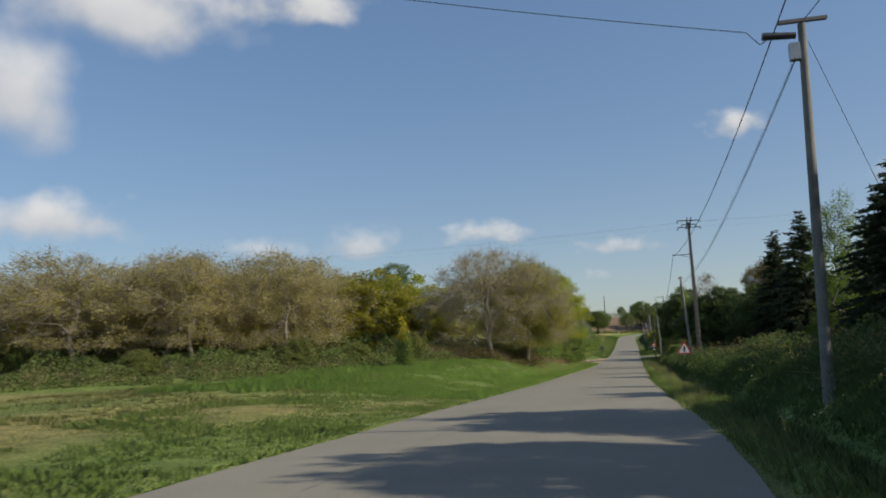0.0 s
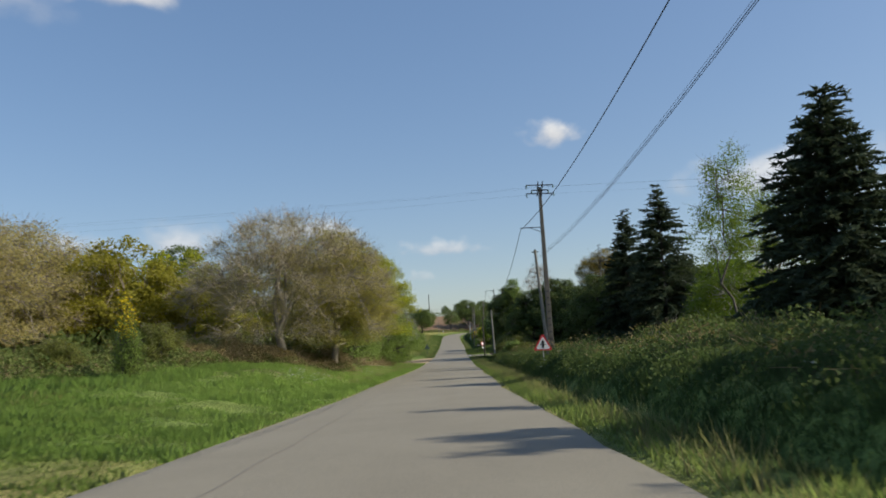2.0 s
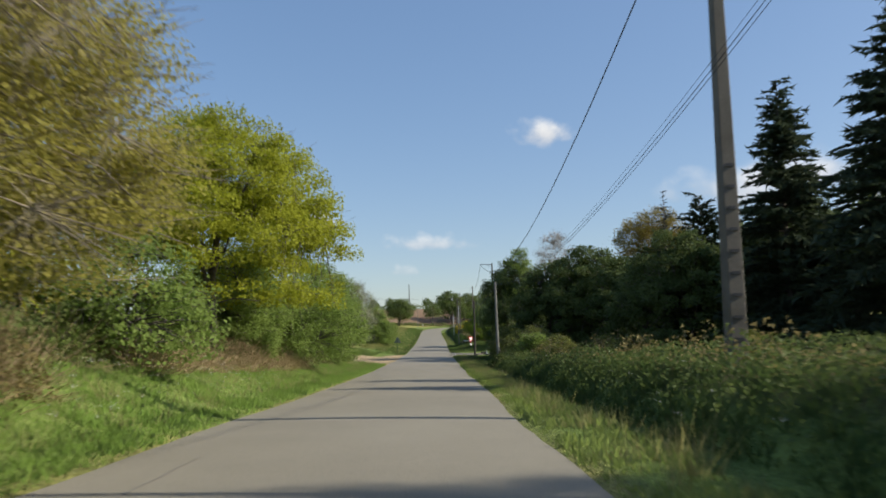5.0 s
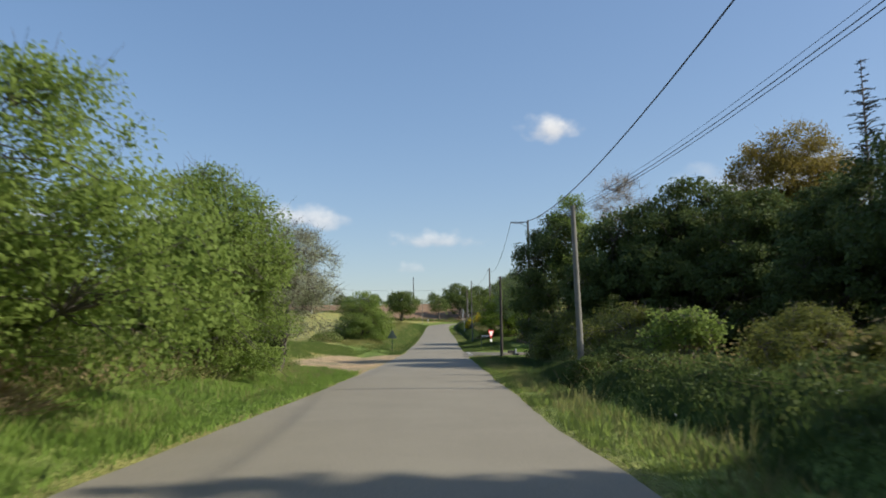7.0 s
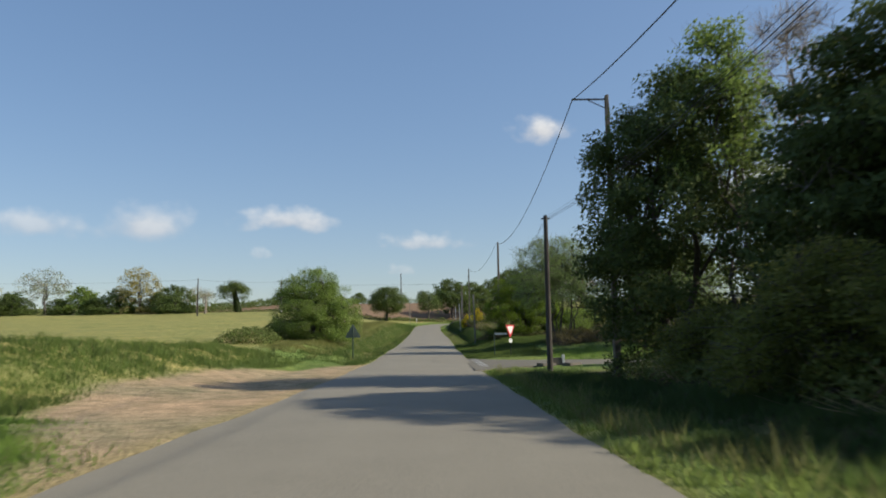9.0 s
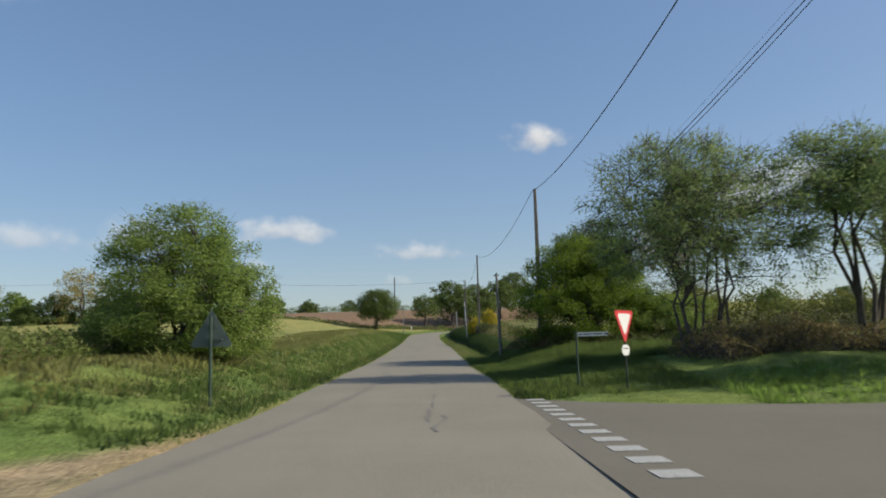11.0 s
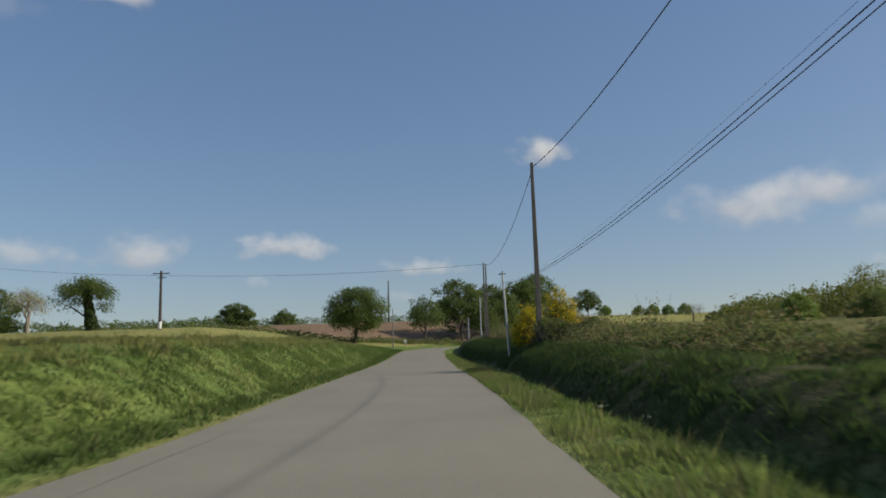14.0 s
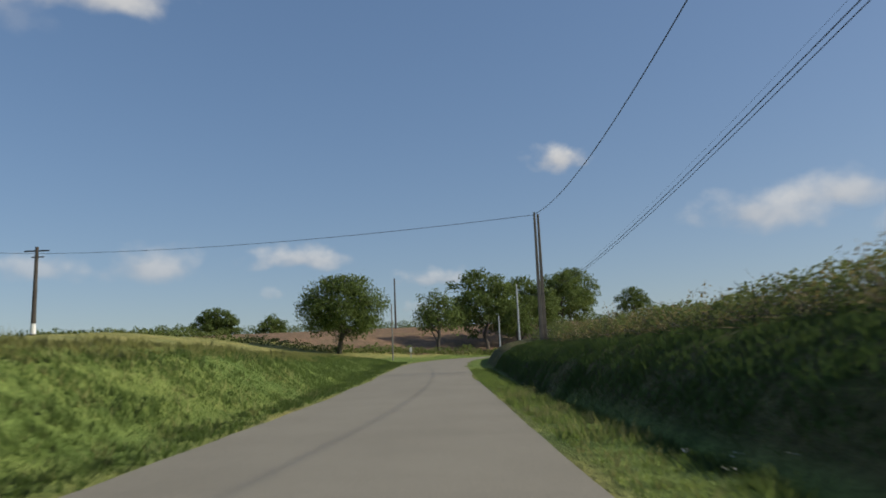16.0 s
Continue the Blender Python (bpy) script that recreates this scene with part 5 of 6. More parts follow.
# shrubs along the right verge
SHRUB = "verge shrubs"
v1 = broadleaf("verge_shrub", 5.6, 114.5, lz(5.6, 114.5) - 0.1, "rounded olive-green shrub in front of the hedge", 2.75, 2.3, 0.25, LEAF_SHRUB, BARK, 26000, 0.08, 61, 5, 170, 0.05, 0.25, 4, 0.36, SHRUB, category="bush", dome=0.7)
v2 = broadleaf("verge_shrub", 6.5, 103.3, lz(6.5, 103.3) - 0.1, "olive-green elder shrub in the ditch", 2.1, 1.6, 0.1, LEAF_SHRUB, BARK, 10000, 0.09, 62, 4, 90, 0.04, 0.7, 4, 0.33, SHRUB, category="bush")
v3 = broadleaf("verge_shrub", 6.6, 41.0, lz(6.6, 41.0) - 0.1, "small yellow-green shrub above the brambles", 0.95, 0.7, 0.1, LEAF_SHRUB, BARK, 2400, 0.11, 63, 4, 80, 0.04, 0.35, 3, 0.33, SHRUB, category="bush")
for x, y, s in ((5.9, 121.0, 0.75), (6.7, 109.5, 0.85), (6.4, 105.5, 0.7)):
    copy_thing(v1, pose(x, y, lz(x, y) - 0.1, 0, 0, y * 40) @ Matrix.Scale(s, 4))
for x, y, s in ((5.7, 99.0, 0.6), (4.7, 98.6, 0.4), (5.6, 88.0, 0.6), (5.0, 84.5, 0.42), (6.0, 80.0, 0.5), (5.6, 73.0, 0.42), (5.6, 64.0, 0.35), (5.9, 45.5, 0.35), (5.6, 30.0, 0.3)):
    copy_thing(v2, pose(x, y, lz(x, y) - 0.1, 0, 0, y * 70) @ Matrix.Scale(s, 4))

for x, y, s in ((5.2, 38.2, 0.6), (6.4, 33.0, 0.7)):
    copy_thing(v3, pose(x, y, lz(x, y) - 0.1, 0, 0, y * 70) @ Matrix.Scale(s, 4))

for x, y, s in ((-24, 33.5, 0.5), (-18.5, 40.0, 0.6), (-14.5, 48.5, 0.65), (-31, 28.5, 0.5), (-16.5, 44.0, 0.45)):
    copy_thing(v1, pose(x, y, lz(x, y) - 0.1, 0, 0, y * 40) @ Matrix.Scale(s, 4))

broadleaf("elder_bush", 4.7, 92.4, lz(4.7, 92.4) - 0.1, "bright green young elder standing up from the ditch", 0.7 - lz(4.7, 92.4), 0.95, 0.5, LEAF_GREEN, BARK, 3600, 0.1, 64, 5, 60, 0.03, 0.6, 4, 0.26, category="bush")

# past the side road
WILLOW = broadleaf("willow_tree", 8.0, 157.0, lz(8.0, 157.0), "many-stemmed willow with thin spring leaves", 7.7, 3.5, 1.5, LEAF_SALLOW, BARK, 44000, 0.085, 71, 9, 480, 0.055, 0.3, 7, 0.42, shell=0.8)
# copy added out of view to throw shade over the corner grass
copy_thing(WILLOW, pose(14.8, 150.6, lz(14.8, 150.6) - 0.05, 0, 0, 130) @ Matrix.Scale(0.9, 4))
broadleaf("willow_tree", 13.5, 156.5, lz(13.5, 156.5), "many-stemmed willow with thin spring leaves", 8.0, 3.6, 2.2, LEAF_SALLOW, BARK, 26000, 0.1, 72, 6, 280, 0.09, 0.3, 5, 0.45, shell=0.75)
broadleaf("hazel_bush", 7.1, 171.8, lz(7.1, 171.8), "big rounded bright green hazel bush", 5.75 - lz(7.1, 171.8), 3.7, 0.7, LEAF_LIME2, BARK, 95000, 0.085, 73, 6, 420, 0.08, 0.1, 2, 0.42, category="bush", dome=0.75)
broadleaf("ivy_tree", 8.1, 175.6, lz(8.1, 175.6), "dark ivy-clad tree behind the pole", 6.1, 2.1, 1.2, LEAF_DARK, BARK, 48000, 0.1, 74, 1, 300, 0.25, 0.35, 2, 0.45, ivy=4000)
broadleaf("ivy_tree", 14.4, 174.2, lz(14.4, 174.2), "half-bare tree with an ivy-clad leaning trunk", 6.9 - lz(14.4, 174.2), 2.3, 3.4, LEAF_BROWN, BARK_OAK, 2600, 0.07, 75, 1, 240, 0.2, 0.35, 9, 0.5, ivy=5000, lean=(-2.2, 0), dome=0.5)
broadleaf("willow_bush", 10.8, 171.0, lz(10.8, 171), "low green bush on the bank", 2.6, 2.4, 0.1, LEAF_GREEN, BARK, 14000, 0.1, 76, 4, 110, 0.05, 0.3, 2, 0.36, category="bush")


def gorse(x, y, r, h, seed, label, low=0.05, share=0.62):
    rng = np.random.default_rng(seed)
    top = base("gorse_bush", x, y, lz(x, y) - 0.05, label, "bush", "gorse bushes")
    n = 420
    d = rng.normal(size=(n, 3))
    d /= np.linalg.norm(d, axis=1)[:, None]
    d[:, 2] = np.abs(d[:, 2])
    tip = d * np.array([r, r, h]) * (rng.uniform(0.62, 1.06, n))[:, None]
    foot = tip * [0.25, 0.25, 0.15]
    np_part("branchwork", *tubes(foot, tip, np.full(n, 0.014), np.full(n, 0.004), 3), BARK, top)
    at = np.repeat(tip, 18, 0) * rng.uniform(0.6, 1.03, (n * 18, 1)) + rng.normal(size=(n * 18, 3)) * 0.09
    np_part("foliage", *leaves(rng, at, 0.09, 0.3), LEAF_GREEN, top)
    sel = tip[(d[:, 2] > low) & (rng.random(n) < share)]
    m = len(sel) * 26
    at = np.repeat(sel, 26, 0) * rng.uniform(0.86, 1.06, (m, 1)) + rng.normal(size=(m, 3)) * 0.09
    np_part("blossom", *leaves(rng, at, 0.075, 0.8), FLOWER_YELLOW, top, "bright yellow gorse flowers")


gorse(-12.8, 41.9, 0.55, 3.3 - lz(-12.8, 41.9), 83, "leggy gorse bush with orange-yellow flowers on the bramble bank", 0.8, 0.3)
gorse(3.85, 219.2, 0.9, 3.4 - lz(3.85, 219.2), 81, "yellow flowering gorse bush at the foot of a pole")
gorse(5.5, 219.8, 1.1, 4.2 - lz(5.5, 219.8), 82, "yellow flowering gorse bush beside a pole")


# ---------------------------------------------------------------- far trees
def far_tree(name, x, y, h, r, low, mat, bark, label, seed, n=2000, leaf=0.55, clumps=70, group="", **kw):
    return broadleaf(name, x, y, lz(x, y) - 0.15, label, h, r, low, mat, bark, n, leaf, seed, 1, clumps, 0.3, 0.3, 2, 0.9, group, **kw)


far_tree("oak_tree", -13.8, 304.0, 8.6, 4.4, 1.6, LEAF_DARK, BARK, "lone oak with an ivy-clad trunk at the field edge", 91, 18000, 0.26, 240, ivy=1500)
far_tree("oak_tree", -58.8, 405.0, 6.9, 5.4, 0.2, LEAF_DARK, BARK, "rounded green oak on the ploughed ridge", 92, 11000, 0.4, 110, dome=0.8)
far_tree("oak_tree", -45.0, 406.0, 4.2, 3.4, 0.2, LEAF_DARK, BARK, "small round tree on the ridge", 93, dome=0.8)
MUSHROOM = far_tree("oak_tree", -49.0, 289.0, 7.9, 3.7, 4.3, LEAF_DARK, BARK, "mushroom-shaped tree with a thick ivy-clad trunk", 94, 8000, 0.24, 150, dome=0.6, lean=(-1.0, 0))
rng = np.random.default_rng(17)
k = 3600
t = rng.random(k)
a = rng.random(k) * 6.283
rr = (0.95 - 0.55 * t) * rng.uniform(0.6, 1.1, k)
at = np.stack([-1.1 * t + np.cos(a) * rr, np.sin(a) * rr, t * 5.6], 1)
np_part("ivy", *leaves(rng, at, 0.24, 0.8, np.stack([np.cos(a), np.sin(a), 0 * a], 1), 0.1), LEAF_IVY, MUSHROOM, "dark ivy round the trunk")
far_tree("ash_tree", -55.5, 284.0, 5.6, 2.2, 3.0, LEAF_SILVER, BARK_PALE, "small half-bare tree in the field hedge", 95, 700, 0.22, 110)
far_tree("ash_tree", -60.5, 293.0, 6.0, 3.0, 2.4, LEAF_BROWN, BARK_PALE, "half-bare grey tree in the field hedge", 104, 900, 0.25, 120)
HEDGEROW = "hedgerow trees"
# far hedgerow
f4 = far_tree("oak_tree", -64.0, 288.0, 6.6, 5.4, 0.1, LEAF_DARK, BARK, "dense olive-green rounded thorn in the field hedge", 105, 9000, 0.36, 170, HEDGEROW, dome=0.85)
f2 = far_tree("oak_tree", -73.0, 289.0, 10.2, 5.6, 1.0, LEAF_BROWN, BARK, "broad brown-twigged oak in the far hedgerow", 97, 5200, 0.36, 150, HEDGEROW, ivy=1500, dome=0.5)
f3 = far_tree("oak_tree", -87.0, 290.0, 7.8, 5.0, 0.2, LEAF_GREEN, BARK, "dense green tree in the far hedgerow", 98, 6000, 0.42, 110, HEDGEROW, dome=0.7)
f1 = far_tree("oak_tree", -97.5, 292.0, 11.4, 7.2, 4.6, LEAF_SILVER, BARK_PALE, "umbrella-topped half-bare oak in the far hedgerow", 96, 2600, 0.34, 170, HEDGEROW, ivy=2500, dome=0.8)
for src, spots in ((f4, ((-78.5, 290, 0.9), (-82.5, 286, 0.62), (-92, 288, 0.6), (-104, 289, 0.85), (-69, 291, 0.75), (-112, 290, 0.9))), (f1, ((-128, 298, 1.0), (-165, 305, 1.1))), (f2, ((-118, 300, 0.9), (-145, 296, 0.9))), (f3, ((-107, 294, 0.8), (-136, 296, 0.9), (-155, 300, 0.9)))):
    for x, y, k in spots:
        copy_thing(src, pose(x, y, lz(x, y) - 0.15, 0, 0, x * 37) @ Matrix.Scale(k, 4))
BEND = "trees behind the bend"
g1 = far_tree("oak_tree", 4.7, 335.0, 16.8 - lz(4.7, 335.0), 5.4, 2.0, LEAF_DARK, BARK, "dense dark green oak behind the road bend", 101, 11000, 0.4, 200, BEND)
g2 = far_tree("oak_tree", -2.6, 322.0, 13.2 - lz(-2.6, 322.0), 3.3, 2.4, LEAF_DARK, BARK, "open-branched tree behind the road bend", 102, 2600, 0.36, 100, BEND)
for src, x, y, k in ((g1, 12.0, 342, 0.92), (g1, 19.0, 352, 0.9), (g2, 9.0, 330, 0.85), (g1, 26.8, 393, 1.0), (g2, -24, 420, 0.7), (g2, -6, 425, 0.7), (g1, -34, 440, 0.5), (g1, 2, 430, 0.6)):
    copy_thing(src, pose(x, y, lz(x, y) - 0.1, 0, 0, x * 61) @ Matrix.Scale(k, 4))
SKYLINE = "skyline bushes"
for x, y, k, src in ((43, 398, 0.62, g1), (47.5, 396, 0.45, f3), (53, 382, 0.42, f3), (56.5, 380, 0.45, f3), (60.5, 381, 0.42, f3), (64.5, 379, 0.46, f3), (66, 362, 0.5, f4), (31, 236, 0.3, f4), (34, 240, 0.36, f3), (25.5, 236, 0.32, f3), (40, 243, 0.45, f4), (46, 262, 0.5, f1), (49, 272, 0.55, f3), (44, 252, 0.45, f3), (52, 250, 0.6, f3), (62, 246, 0.6, f4)):
    copy_thing(src, pose(x, y, lz(x, y) - 0.2, 0, 0, x * 43) @ Matrix.Scale(k, 4))
far_tree("ash_tree", 60.0, 360.0, 5.4, 3.4, 2.0, LEAF_BROWN, BARK, "bare spreading tree on the skyline", 103, 300, 0.2, 120)


# ---------------------------------------------------------------- brambles, hedges, grass
def strip(rng, path, n, half):
    """n random places along a path, with the distance from its middle (-1 to 1)."""
    path = np.array(path, float)
    d = np.r_[0, np.cumsum(np.linalg.norm(np.diff(path, axis=0), axis=1))]
    s = rng.random(n) * d[-1]
    x, y = np.interp(s, d, path[:, 0]), np.interp(s, d, path[:, 1])
    k = np.clip(np.searchsorted(d, s) - 1, 0, len(path) - 2)
    t = np.diff(path, axis=0)[k] / np.diff(d)[k][:, None]
    w = rng.uniform(-1, 1, n)
    return x + t[:, 1] * w * half, y - t[:, 0] * w * half, w, s


def lump(x, y, size, seed):
    return np.array([noise.noise((a / size, b / size, seed)) for a, b in zip(x, y)])


def thicket(name, path, half, height, n, leaf, mat, label, seed, uneven=0.5, stems=0.05, category="thicket", stem_mat=None):
    """A tangled mass of leaves and arching stems along a bank, higher and lower by turns."""
    rng = np.random.default_rng(seed)
    x, y, w, s = strip(rng, path, n, half)
    hump = np.maximum(0.1, 1 + lump(x, y, 2.6, seed) * 1.3 * uneven + lump(x, y, 0.9, seed + 5) * uneven) * np.sqrt(np.maximum(0.0, 1 - np.abs(w) ** 2.5)) * height
    gz = land(x, y)
    f = 1 - rng.random(n) ** 2.2
    at = np.stack([x, y, gz + hump * f + 0.03], 1)
    v = leaves(rng, at, leaf, 0.65, np.stack([0 * x, 0 * x, 0 * x], 1), 0.5, 0.6)
    ob = np_part(name, *v, mat)
    tagged(ob, label, category, kind="stuff")
    m = int(n * stems)
    if m:
        a = rng.random(m) * 6.28
        ln = rng.uniform(0.3, 0.9, m)
        p0 = np.stack([x[:m], y[:m], gz[:m]], 1)
        p1 = p0 + np.stack([np.cos(a) * ln, np.sin(a) * ln, hump[:m] * rng.uniform(0.6, 1.25, m)], 1)
        np_part(name + "_stems", *tubes(p0, p1, np.full(m, 0.008), np.full(m, 0.003), 3), stem_mat or STRAW)
        tagged(bpy.data.objects[name + "_stems"], "bare brown stems in the undergrowth", category, kind="stuff")
    return ob


thicket("bramble_bank", [(-62, 15), (-40, 23.5), (-22, 33.5), (-17, 41.5), (-13, 52), (-11.6, 60)], 2.6, 0.55, 64000, 0.12, LEAF_BRAMBLE, "tangled green and brown bramble bank beyond the grass", 1, 1.4)
thicket("bracken_bank", [(-10.6, 56), (-10.4, 70), (-10.0, 92), (-10.4, 108)], 2.2, 0.9, 26000, 0.12, LEAF_BRAMBLE, "bramble and bracken covered roadside bank", 2, stems=0.2)
thicket("bramble_oak_foot", [(-14.0, 51.0), (-11.0, 52.4), (-8.9, 54.8), (-7.9, 59.0)], 1.0, 0.4, 9000, 0.1, LEAF_BRAMBLE, "brown-green brambles round the foot of the oaks", 25, 1.0, stems=0.2)
thicket("dead_bracken", [(-9.0, 66), (-8.8, 78), (-8.6, 86)], 1.3, 0.55, 8000, 0.06, STRAW, "rust-brown dead bracken on the bank", 3, stems=0.95)
thicket("bracken_oak_foot", [(-14.2, 49.4), (-11.0, 52.6), (-9.0, 55.6), (-8.2, 60.5)], 1.1, 0.75, 12000, 0.08, LEAF_RUST, "rusty dead bracken at the foot of the oaks", 19, 0.7, stems=0.3)
thicket("bramble_mound", [(3.9, 216.6), (5.2, 216.9), (6.6, 216.2)], 1.0, 0.85, 7000, 0.08, LEAF_BRAMBLE, "dark bramble mound below the gorse", 20, 0.6, stems=0.15, stem_mat=BARK)
thicket("bramble_ditch", [(6.0, -12), (6.0, 30), (5.9, 60), (5.8, 96)], 2.3, 0.25, 50000, 0.09, LEAF_NETTLE, "dark green brambles and nettles on the shaded bank top", 4, 1.2, stems=0.006)
thicket("bramble_verge", [(3.6, -6), (3.5, 12), (3.4, 46), (3.4, 98)], 1.0, 0.3, 24000, 0.07, LEAF_NETTLE, "green nettles and brambles on the bank face", 24, 1.8, stems=0.0)
thicket("bracken_bank_top", [(4.6, 8), (4.7, 30), (4.6, 62), (4.8, 94)], 1.2, 0.42, 6000, 0.09, LEAF_RUST, "rusty brown bracken and bramble tops along the bank", 28, 1.9, stems=0.05)
thicket("bracken_bank_far", [(5.9, 184), (5.7, 206), (5.6, 228), (5.5, 258)], 1.2, 0.5, 12000, 0.075, LEAF_RUST, "rusty brown bracken tops on the cut bank", 29, 1.7, stems=0.08)
thicket("bramble_bank_near", [(6.0, 6), (6.1, 20), (6.1, 32), (6.2, 44)], 1.5, 0.65, 22000, 0.085, LEAF_NETTLE, "tall dark green brambles on the bank top", 31, 1.0, stems=0.03)
thicket("bramble_ditch_far", [(5.5, 96), (5.9, 128)], 1.5, 0.6, 12000, 0.11, LEAF_BRAMBLE, "brown-green undergrowth below the hedge", 5)
thicket("bramble_corner", [(6.9, 154.6), (9.0, 155.4), (14, 154), (34, 153)], 1.4, 0.75, 22000, 0.1, LEAF_RUST, "brown twiggy brambles under the willow", 6, 0.8, stems=0.3, stem_mat=BARK)
thicket("bramble_hedge", [(6.3, 212), (6.1, 232), (6.3, 260), (7.6, 285)], 1.5, 0.6, 46000, 0.09, LEAF_BRAMBLE, "low brown-green bramble hedge on the bank top", 7, 0.9, stems=0.1, stem_mat=BARK)
thicket("bramble_low_hedge", [(6.6, 181), (6.4, 196), (6.1, 213)], 1.6, 0.38, 22000, 0.1, LEAF_BRAMBLE, "low brown-green brambles on the bank top", 11, 1.2, stems=0.08)
thicket("copse_undergrowth", [(-75, 30), (-58, 37), (-38, 46), (-26, 52), (-19, 66), (-20, 84)], 6.5, 1.7, 20000, 0.36, LEAF_DARK, "dark undergrowth beneath the copse", 12)
thicket("copse_thicket", [(-66, 38), (-50, 43), (-36, 48), (-27, 53), (-21, 62)], 3.4, 3.6, 22000, 0.2, LEAF_OLIVE, "olive spring growth filling the copse between the trunks", 26, 0.7, stems=0.12, stem_mat=BARK_PALE)
thicket("copse_back_hedge", [(-95, 62), (-60, 66), (-36, 74), (-26, 84)], 3.0, 4.2, 9000, 0.5, LEAF_OAK, "dense olive hedge closing the back of the copse", 14, 0.35)
thicket("field_hedge", [(57, 338), (52, 312), (47.5, 288), (43, 262), (39, 240)], 2.6, 2.9, 16000, 0.34, LEAF_SHRUB, "grey-brown hedge bounding the sloping field", 18, 0.5, stems=0.02, category="hedge")
thicket("skyline_hedge", [(-130, 318), (-80, 330), (-60, 412), (-20, 418), (40, 420)], 2.5, 2.2, 20000, 0.42, LEAF_DARK, "dark hedge on the far skyline", 13)
thicket("bracken_verge", [(5.8, 180), (5.7, 196), (5.7, 212)], 0.9, 0.3, 6000, 0.1, LEAF_BRAMBLE, "brown-green bracken on the bank", 8, stems=0.12)
thicket("willow_undergrowth", [(8.0, 158.8), (8.8, 157.0), (11.5, 156.0)], 0.9, 0.6, 9000, 0.09, LEAF_NETTLE, "dark nettles and brambles at the foot of the willow", 17, 0.8, stems=0.1)
thicket("pole_foot_nettles", [(2.7, 96.4), (3.3, 97.3), (4.6, 98.6)], 0.7, 0.7, 5000, 0.08, LEAF_NETTLE, "dark nettles round the foot of a pole", 27, 0.5, stems=0.03)
thicket("field_corner_hedge", [(11.5, 173.0), (18, 172.5), (30, 170)], 1.5, 2.2, 16000, 0.13, LEAF_SHRUB, "dark green hedge at the field corner behind the willow", 30, 0.6, stems=0.1, category="hedge", stem_mat=BARK)
# widened band of dark leaves, added to imitate the shade beneath the hazel
thicket("hazel_shade_growth", [(4.3, 178), (4.9, 170.6), (8.5, 169.4), (13, 170)], 1.25, 0.55, 24000, 0.09, LEAF_NETTLE, "dark nettles and brambles thickened to stand in for shade under the hazel", 15, 0.8, stems=0.1)
thicket("field_edge_brambles", [(-60, 302), (-30, 304), (-13, 309), (-4, 320), (10, 328), (26, 336)], 1.6, 0.7, 9000, 0.28, LEAF_BRAMBLE, "dark green weeds along the ploughed field", 16, 0.8)
thicket("bramble_field_edge", [(-12.5, 146), (-13.5, 158), (-12, 170)], 1.5, 0.7, 9000, 0.14, LEAF_BRAMBLE, "bramble clump at the meadow edge", 10)


def slope(x, y):
    """The upward normal of the land."""
    d = 0.25
    n = np.stack([-(land(x + d, y) - land(x - d, y)) / (2 * d), -(land(x, y + d) - land(x, y - d)) / (2 * d), np.ones(len(x))], 1)
    return n / np.linalg.norm(n, axis=1)[:, None]


def grass(name, path, half, n, low, high, mat, label, seed, wide=0.012, patch=0.4, tuft=8):
    """Blades in tufts, leaning outwards from each tuft's heart, higher and lower from patch to patch."""
    rng = np.random.default_rng(seed)
    x, y, w, s = strip(rng, path, n // tuft, half)
    grow = np.repeat(rng.uniform(0.6, 1.35, n // tuft), tuft)
    x, y = np.repeat(x, tuft), np.repeat(y, tuft)
    n = len(x)
    a = rng.random(n) * 6.283
    r = np.abs(rng.normal(size=n)) * 0.11
    x, y = x + np.cos(a) * r, y + np.sin(a) * r
    off, along = road_offset(x, y)
    lo, hi = minor_half(x)
    keep = np.abs(off) - HALF - flare(y) > 0.02 + rng.random(n) * 0.12 + 0.18 * np.clip((y - 165) / 30, 0, 1) * (off > 0)
    keep &= ~((y > lo) & (y < hi) & (x > 0.5))
    lay_by = np.interp(y, [108, 112, 117, 124, 132, 138, 142.5, 144], [0.0, 1.6, 4.6, 6.3, 5.4, 3.4, 0.6, 0.0])
    keep &= ~((off < 0) & (np.abs(off) - HALF < lay_by + rng.normal(size=n) * 0.5))
    x, y, a, r, grow = x[keep], y[keep], a[keep], r[keep], grow[keep]
    n = len(x)
    h = rng.uniform(low, high, n) * grow * np.clip(1 + lump(x, y, 1.6, seed) * patch * 1.8 + lump(x, y, 0.5, seed + 3) * patch, 0.25, 2.2)
    bend = h * (rng.uniform(0.05, 0.45, n) + r * 3.5)
    b = a + rng.normal(size=n) * 0.5
    c = rng.random(n) * 6.283
    p = np.stack([x, y, land(x, y) - 0.02], 1)
    wv = np.stack([np.cos(c), np.sin(c), 0 * c], 1) * (wide * rng.uniform(0.7, 1.5, n))[:, None]
    tip = p + np.stack([np.cos(b) * bend, np.sin(b) * bend, h], 1)
    v = np.stack([p - wv, p + wv, tip], 1).reshape(-1, 3)
    ob = np_part(name, v, np.arange(3 * n).reshape(-1, 3), mat)
    lie = slope(x, y) + np.stack([np.cos(b), np.sin(b), 0 * b], 1) * rng.uniform(0.0, 0.42, n)[:, None]
    at = ob.data.attributes.new("lie", 'FLOAT_VECTOR', 'POINT')
    at.data.foreach_set("vector", np.repeat(lie, 3, 0).astype(np.float32).ravel())
    return tagged(ob, label, "grass", kind="stuff")


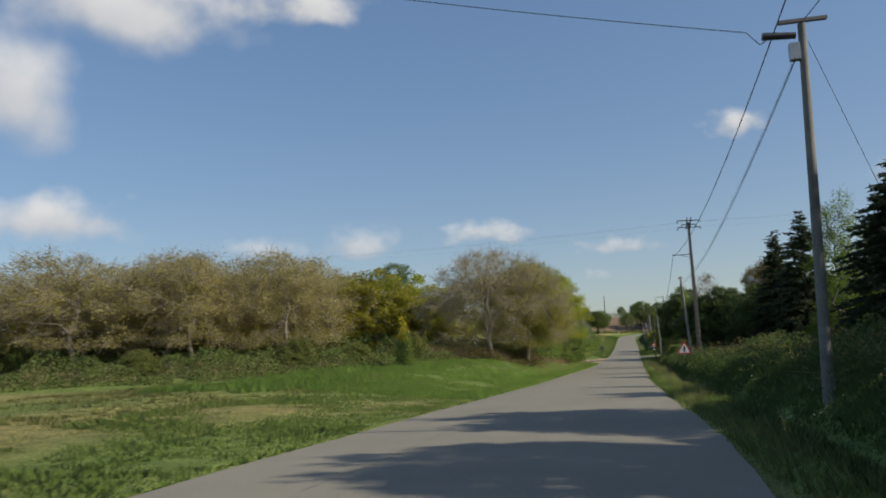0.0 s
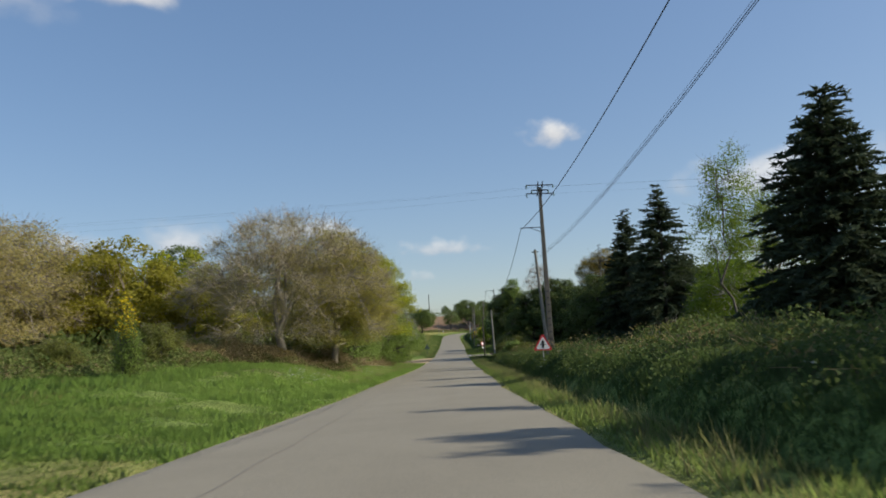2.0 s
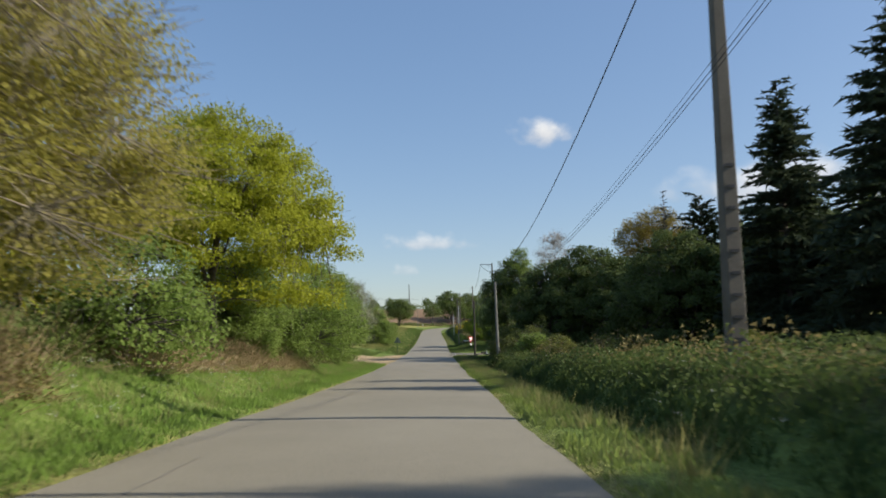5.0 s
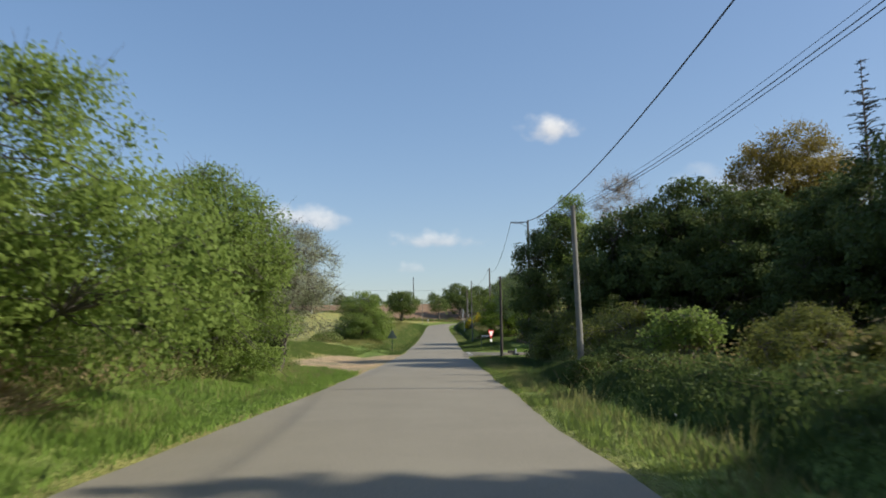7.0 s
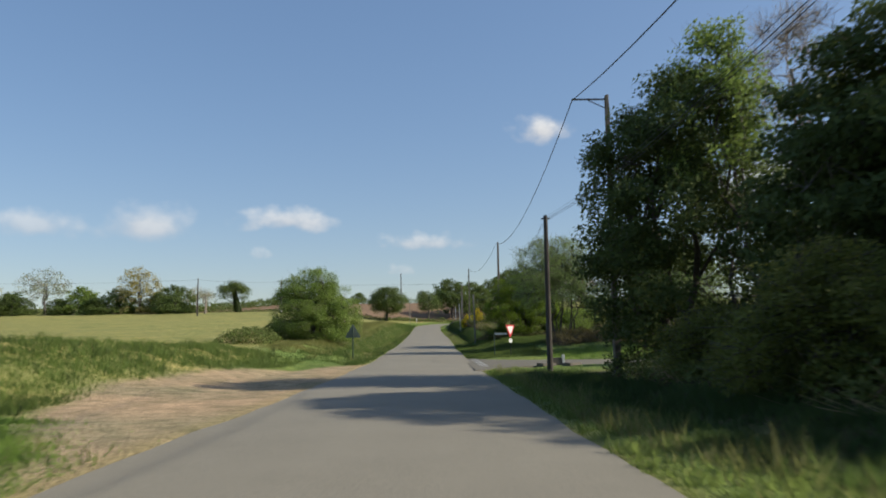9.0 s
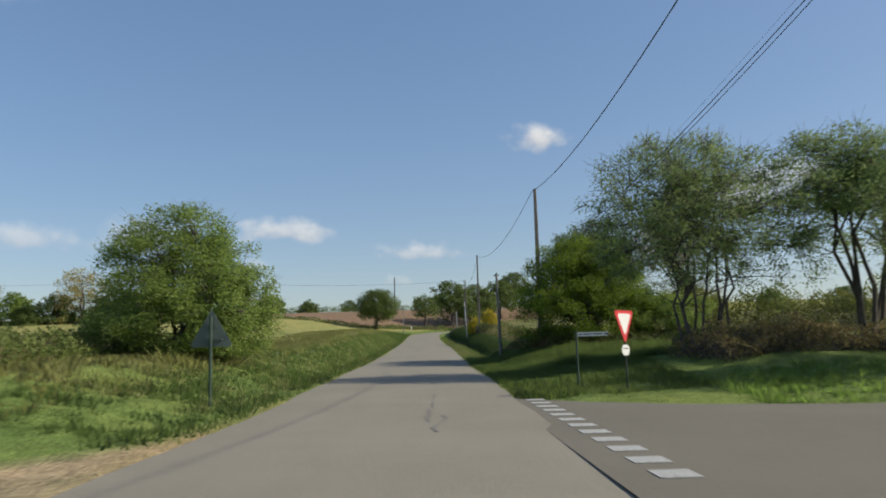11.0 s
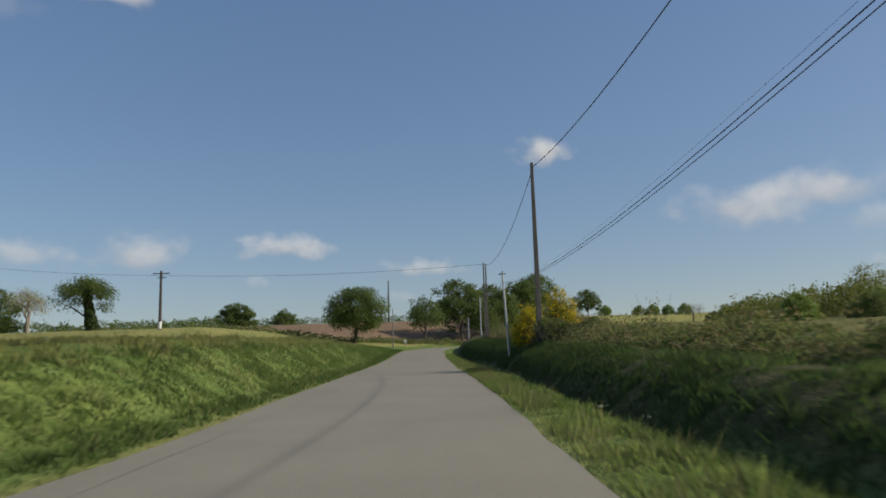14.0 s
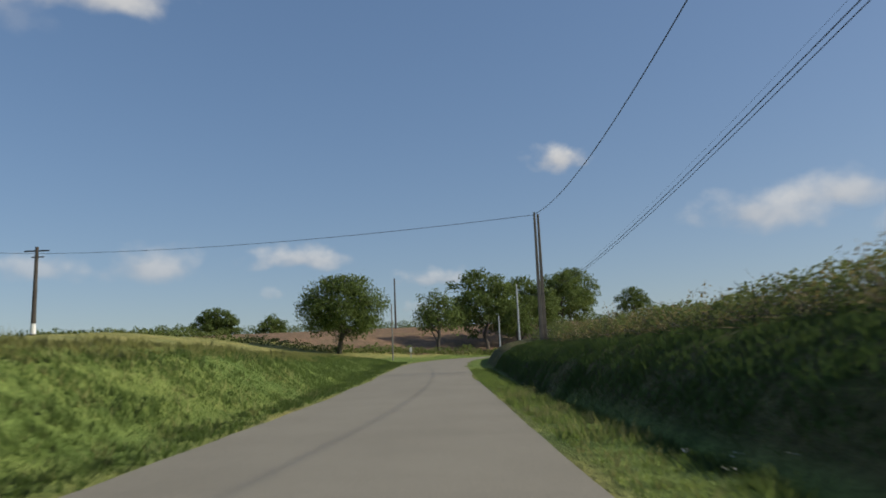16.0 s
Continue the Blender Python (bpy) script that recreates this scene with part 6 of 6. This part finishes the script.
grass("verge_grass_right", [(1.5, -4), (1.5, 134)], 0.95, 76000, 0.06, 0.16, GRASS_PALE_LIT, "pale green roadside verge grass", 21, 0.012, 0.7)
grass("seed_grass_right", [(1.7, -4), (1.7, 134)], 0.55, 12000, 0.14, 0.36, GRASS_DRY, "pale seeding grass tufts on the verge", 22, 0.008, 0.6)
grass("ditch_grass_right", [(3.2, -4), (3.2, 132)], 1.2, 110000, 0.1, 0.24, GRASS_SHADE, "green bank grass with the shade put into its tone", 23, 0.014)
grass("corner_grass", [(3.2, 149.5), (3.2, 176)], 2.6, 60000, 0.06, 0.17, GRASS_CORNER, "lush verge grass beyond the side road", 24, 0.014)
grass("hazel_grass", [(5.4, 159), (6.6, 165), (7.4, 169.5)], 2.6, 46000, 0.1, 0.26, GRASS_CORNER, "sunlit lush grass in front of the hazel", 40, 0.016, 0.6)
grass("side_road_grass", [(5.5, 149), (20, 149.5), (40, 150)], 2.8, 26000, 0.08, 0.24, GRASS, "rough grass beyond the side road", 34, 0.02)
grass("verge_grass_bank", [(1.35, 174), (1.3, 200), (1.1, 240), (1.0, 270)], 0.75, 60000, 0.06, 0.15, GRASS_PALE_LIT, "pale green verge grass under the bank", 25, 0.012, 0.7)
grass("seed_grass_bank", [(1.4, 176), (1.3, 205), (1.1, 245)], 0.6, 9000, 0.1, 0.24, GRASS_DRY, "pale seeding grass along the verge", 26, 0.008, 0.9)
grass("bank_grass_right", [(3.6, 176), (3.6, 200), (3.3, 240), (3.2, 270)], 1.8, 120000, 0.07, 0.18, GRASS_SHADE, "green cut-bank grass with the shade put into its tone", 27, 0.016)
# start lawn: brighter tones in place of brighter light
grass("open_grass_left", [(-9.0, -2), (-9.0, 34)], 3.6, 90000, 0.03, 0.09, GRASS_PALE_LIT, "short green grass beside the road", 28, 0.02, 0.6)
grass("long_grass_left", [(-8.6, 26), (-8.3, 60)], 3.5, 120000, 0.06, 0.15, GRASS, "long lush green grass on the rising bank", 37, 0.016, 0.5)
grass("long_grass_far", [(-15.5, 24), (-13.5, 40), (-11.8, 52)], 2.6, 40000, 0.1, 0.24, GRASS, "long lush green grass below the brambles", 38, 0.024, 0.5)
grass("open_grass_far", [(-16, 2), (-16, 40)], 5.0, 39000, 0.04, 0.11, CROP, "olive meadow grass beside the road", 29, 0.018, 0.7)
grass("bank_grass_left", [(-6.9, 58), (-6.9, 116)], 2.1, 120000, 0.06, 0.15, GRASS, "long green grass on the roadside bank", 30, 0.015)
grass("verge_grass_left", [(-6.8, 142), (-6.9, 180), (-7.2, 216), (-7.9, 265), (-7.6, 296)], 1.9, 120000, 0.08, 0.18, GRASS_DIMMED, "long green grass on the field bank", 31, 0.017)
grass("seed_grass_left", [(-7.4, 146), (-7.4, 180), (-7.8, 216), (-8.2, 250)], 2.2, 12000, 0.14, 0.3, GRASS_DRY, "pale seeding grass on the field bank", 35, 0.007)
grass("seed_grass_bank_left", [(-7.6, 50), (-7.6, 112)], 1.8, 9000, 0.18, 0.36, GRASS_DRY, "pale seeding grass on the roadside bank", 36, 0.007)
grass("brow_weeds", [(-9.3, 143), (-9.5, 180), (-10.0, 216), (-10.5, 262)], 1.5, 26000, 0.1, 0.24, CROP, "uneven tall weeds along the brow of the bank", 39, 0.022, 0.9, 12)
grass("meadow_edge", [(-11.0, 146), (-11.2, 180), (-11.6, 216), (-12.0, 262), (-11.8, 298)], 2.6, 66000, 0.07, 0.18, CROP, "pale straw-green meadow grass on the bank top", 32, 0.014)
grass("lay_by_grass", [(-11, 112), (-12.5, 126), (-10, 142)], 1.9, 33000, 0.1, 0.3, GRASS_CORNER, "long grass round the lay-by", 33, 0.013)


def flowers(name, path, half, n, seed, label):
    rng = np.random.default_rng(seed)
    x, y, w, s = strip(rng, path, n, half)
    z = land(x, y)
    h = rng.uniform(0.3, 0.6, n)
    heads = np.repeat(np.stack([x, y, z + h * 0.7], 1), 6, 0) + rng.normal(size=(n * 6, 3)) * [0.04, 0.04, 0.015]
    ob = np_part(name, *leaves(rng, heads, 0.021, 0.9, None, 1.0, 0.3), FLOWER_WHITE)
    tagged(ob, label, "flowers", kind="stuff")


flowers("white_flowers_left", [(-7.3, 58), (-7.3, 74)], 1.2, 120, 41, "white cow parsley in the long grass")
flowers("white_flowers_patch", [(-7.6, 44.5), (-7.2, 48.5)], 0.8, 70, 45, "patch of white cow parsley below the oaks")
flowers("white_flowers_bank", [(-7.6, 160), (-8.2, 215)], 1.2, 70, 42, "white cow parsley on the field bank")
flowers("white_flowers_right", [(2.6, 10), (3.4, 100)], 1.0, 60, 43, "white flower heads by the ditch")
flowers("white_flowers_verge", [(1.6, 186), (1.5, 226)], 0.5, 14, 44, "dandelion clocks on the verge")
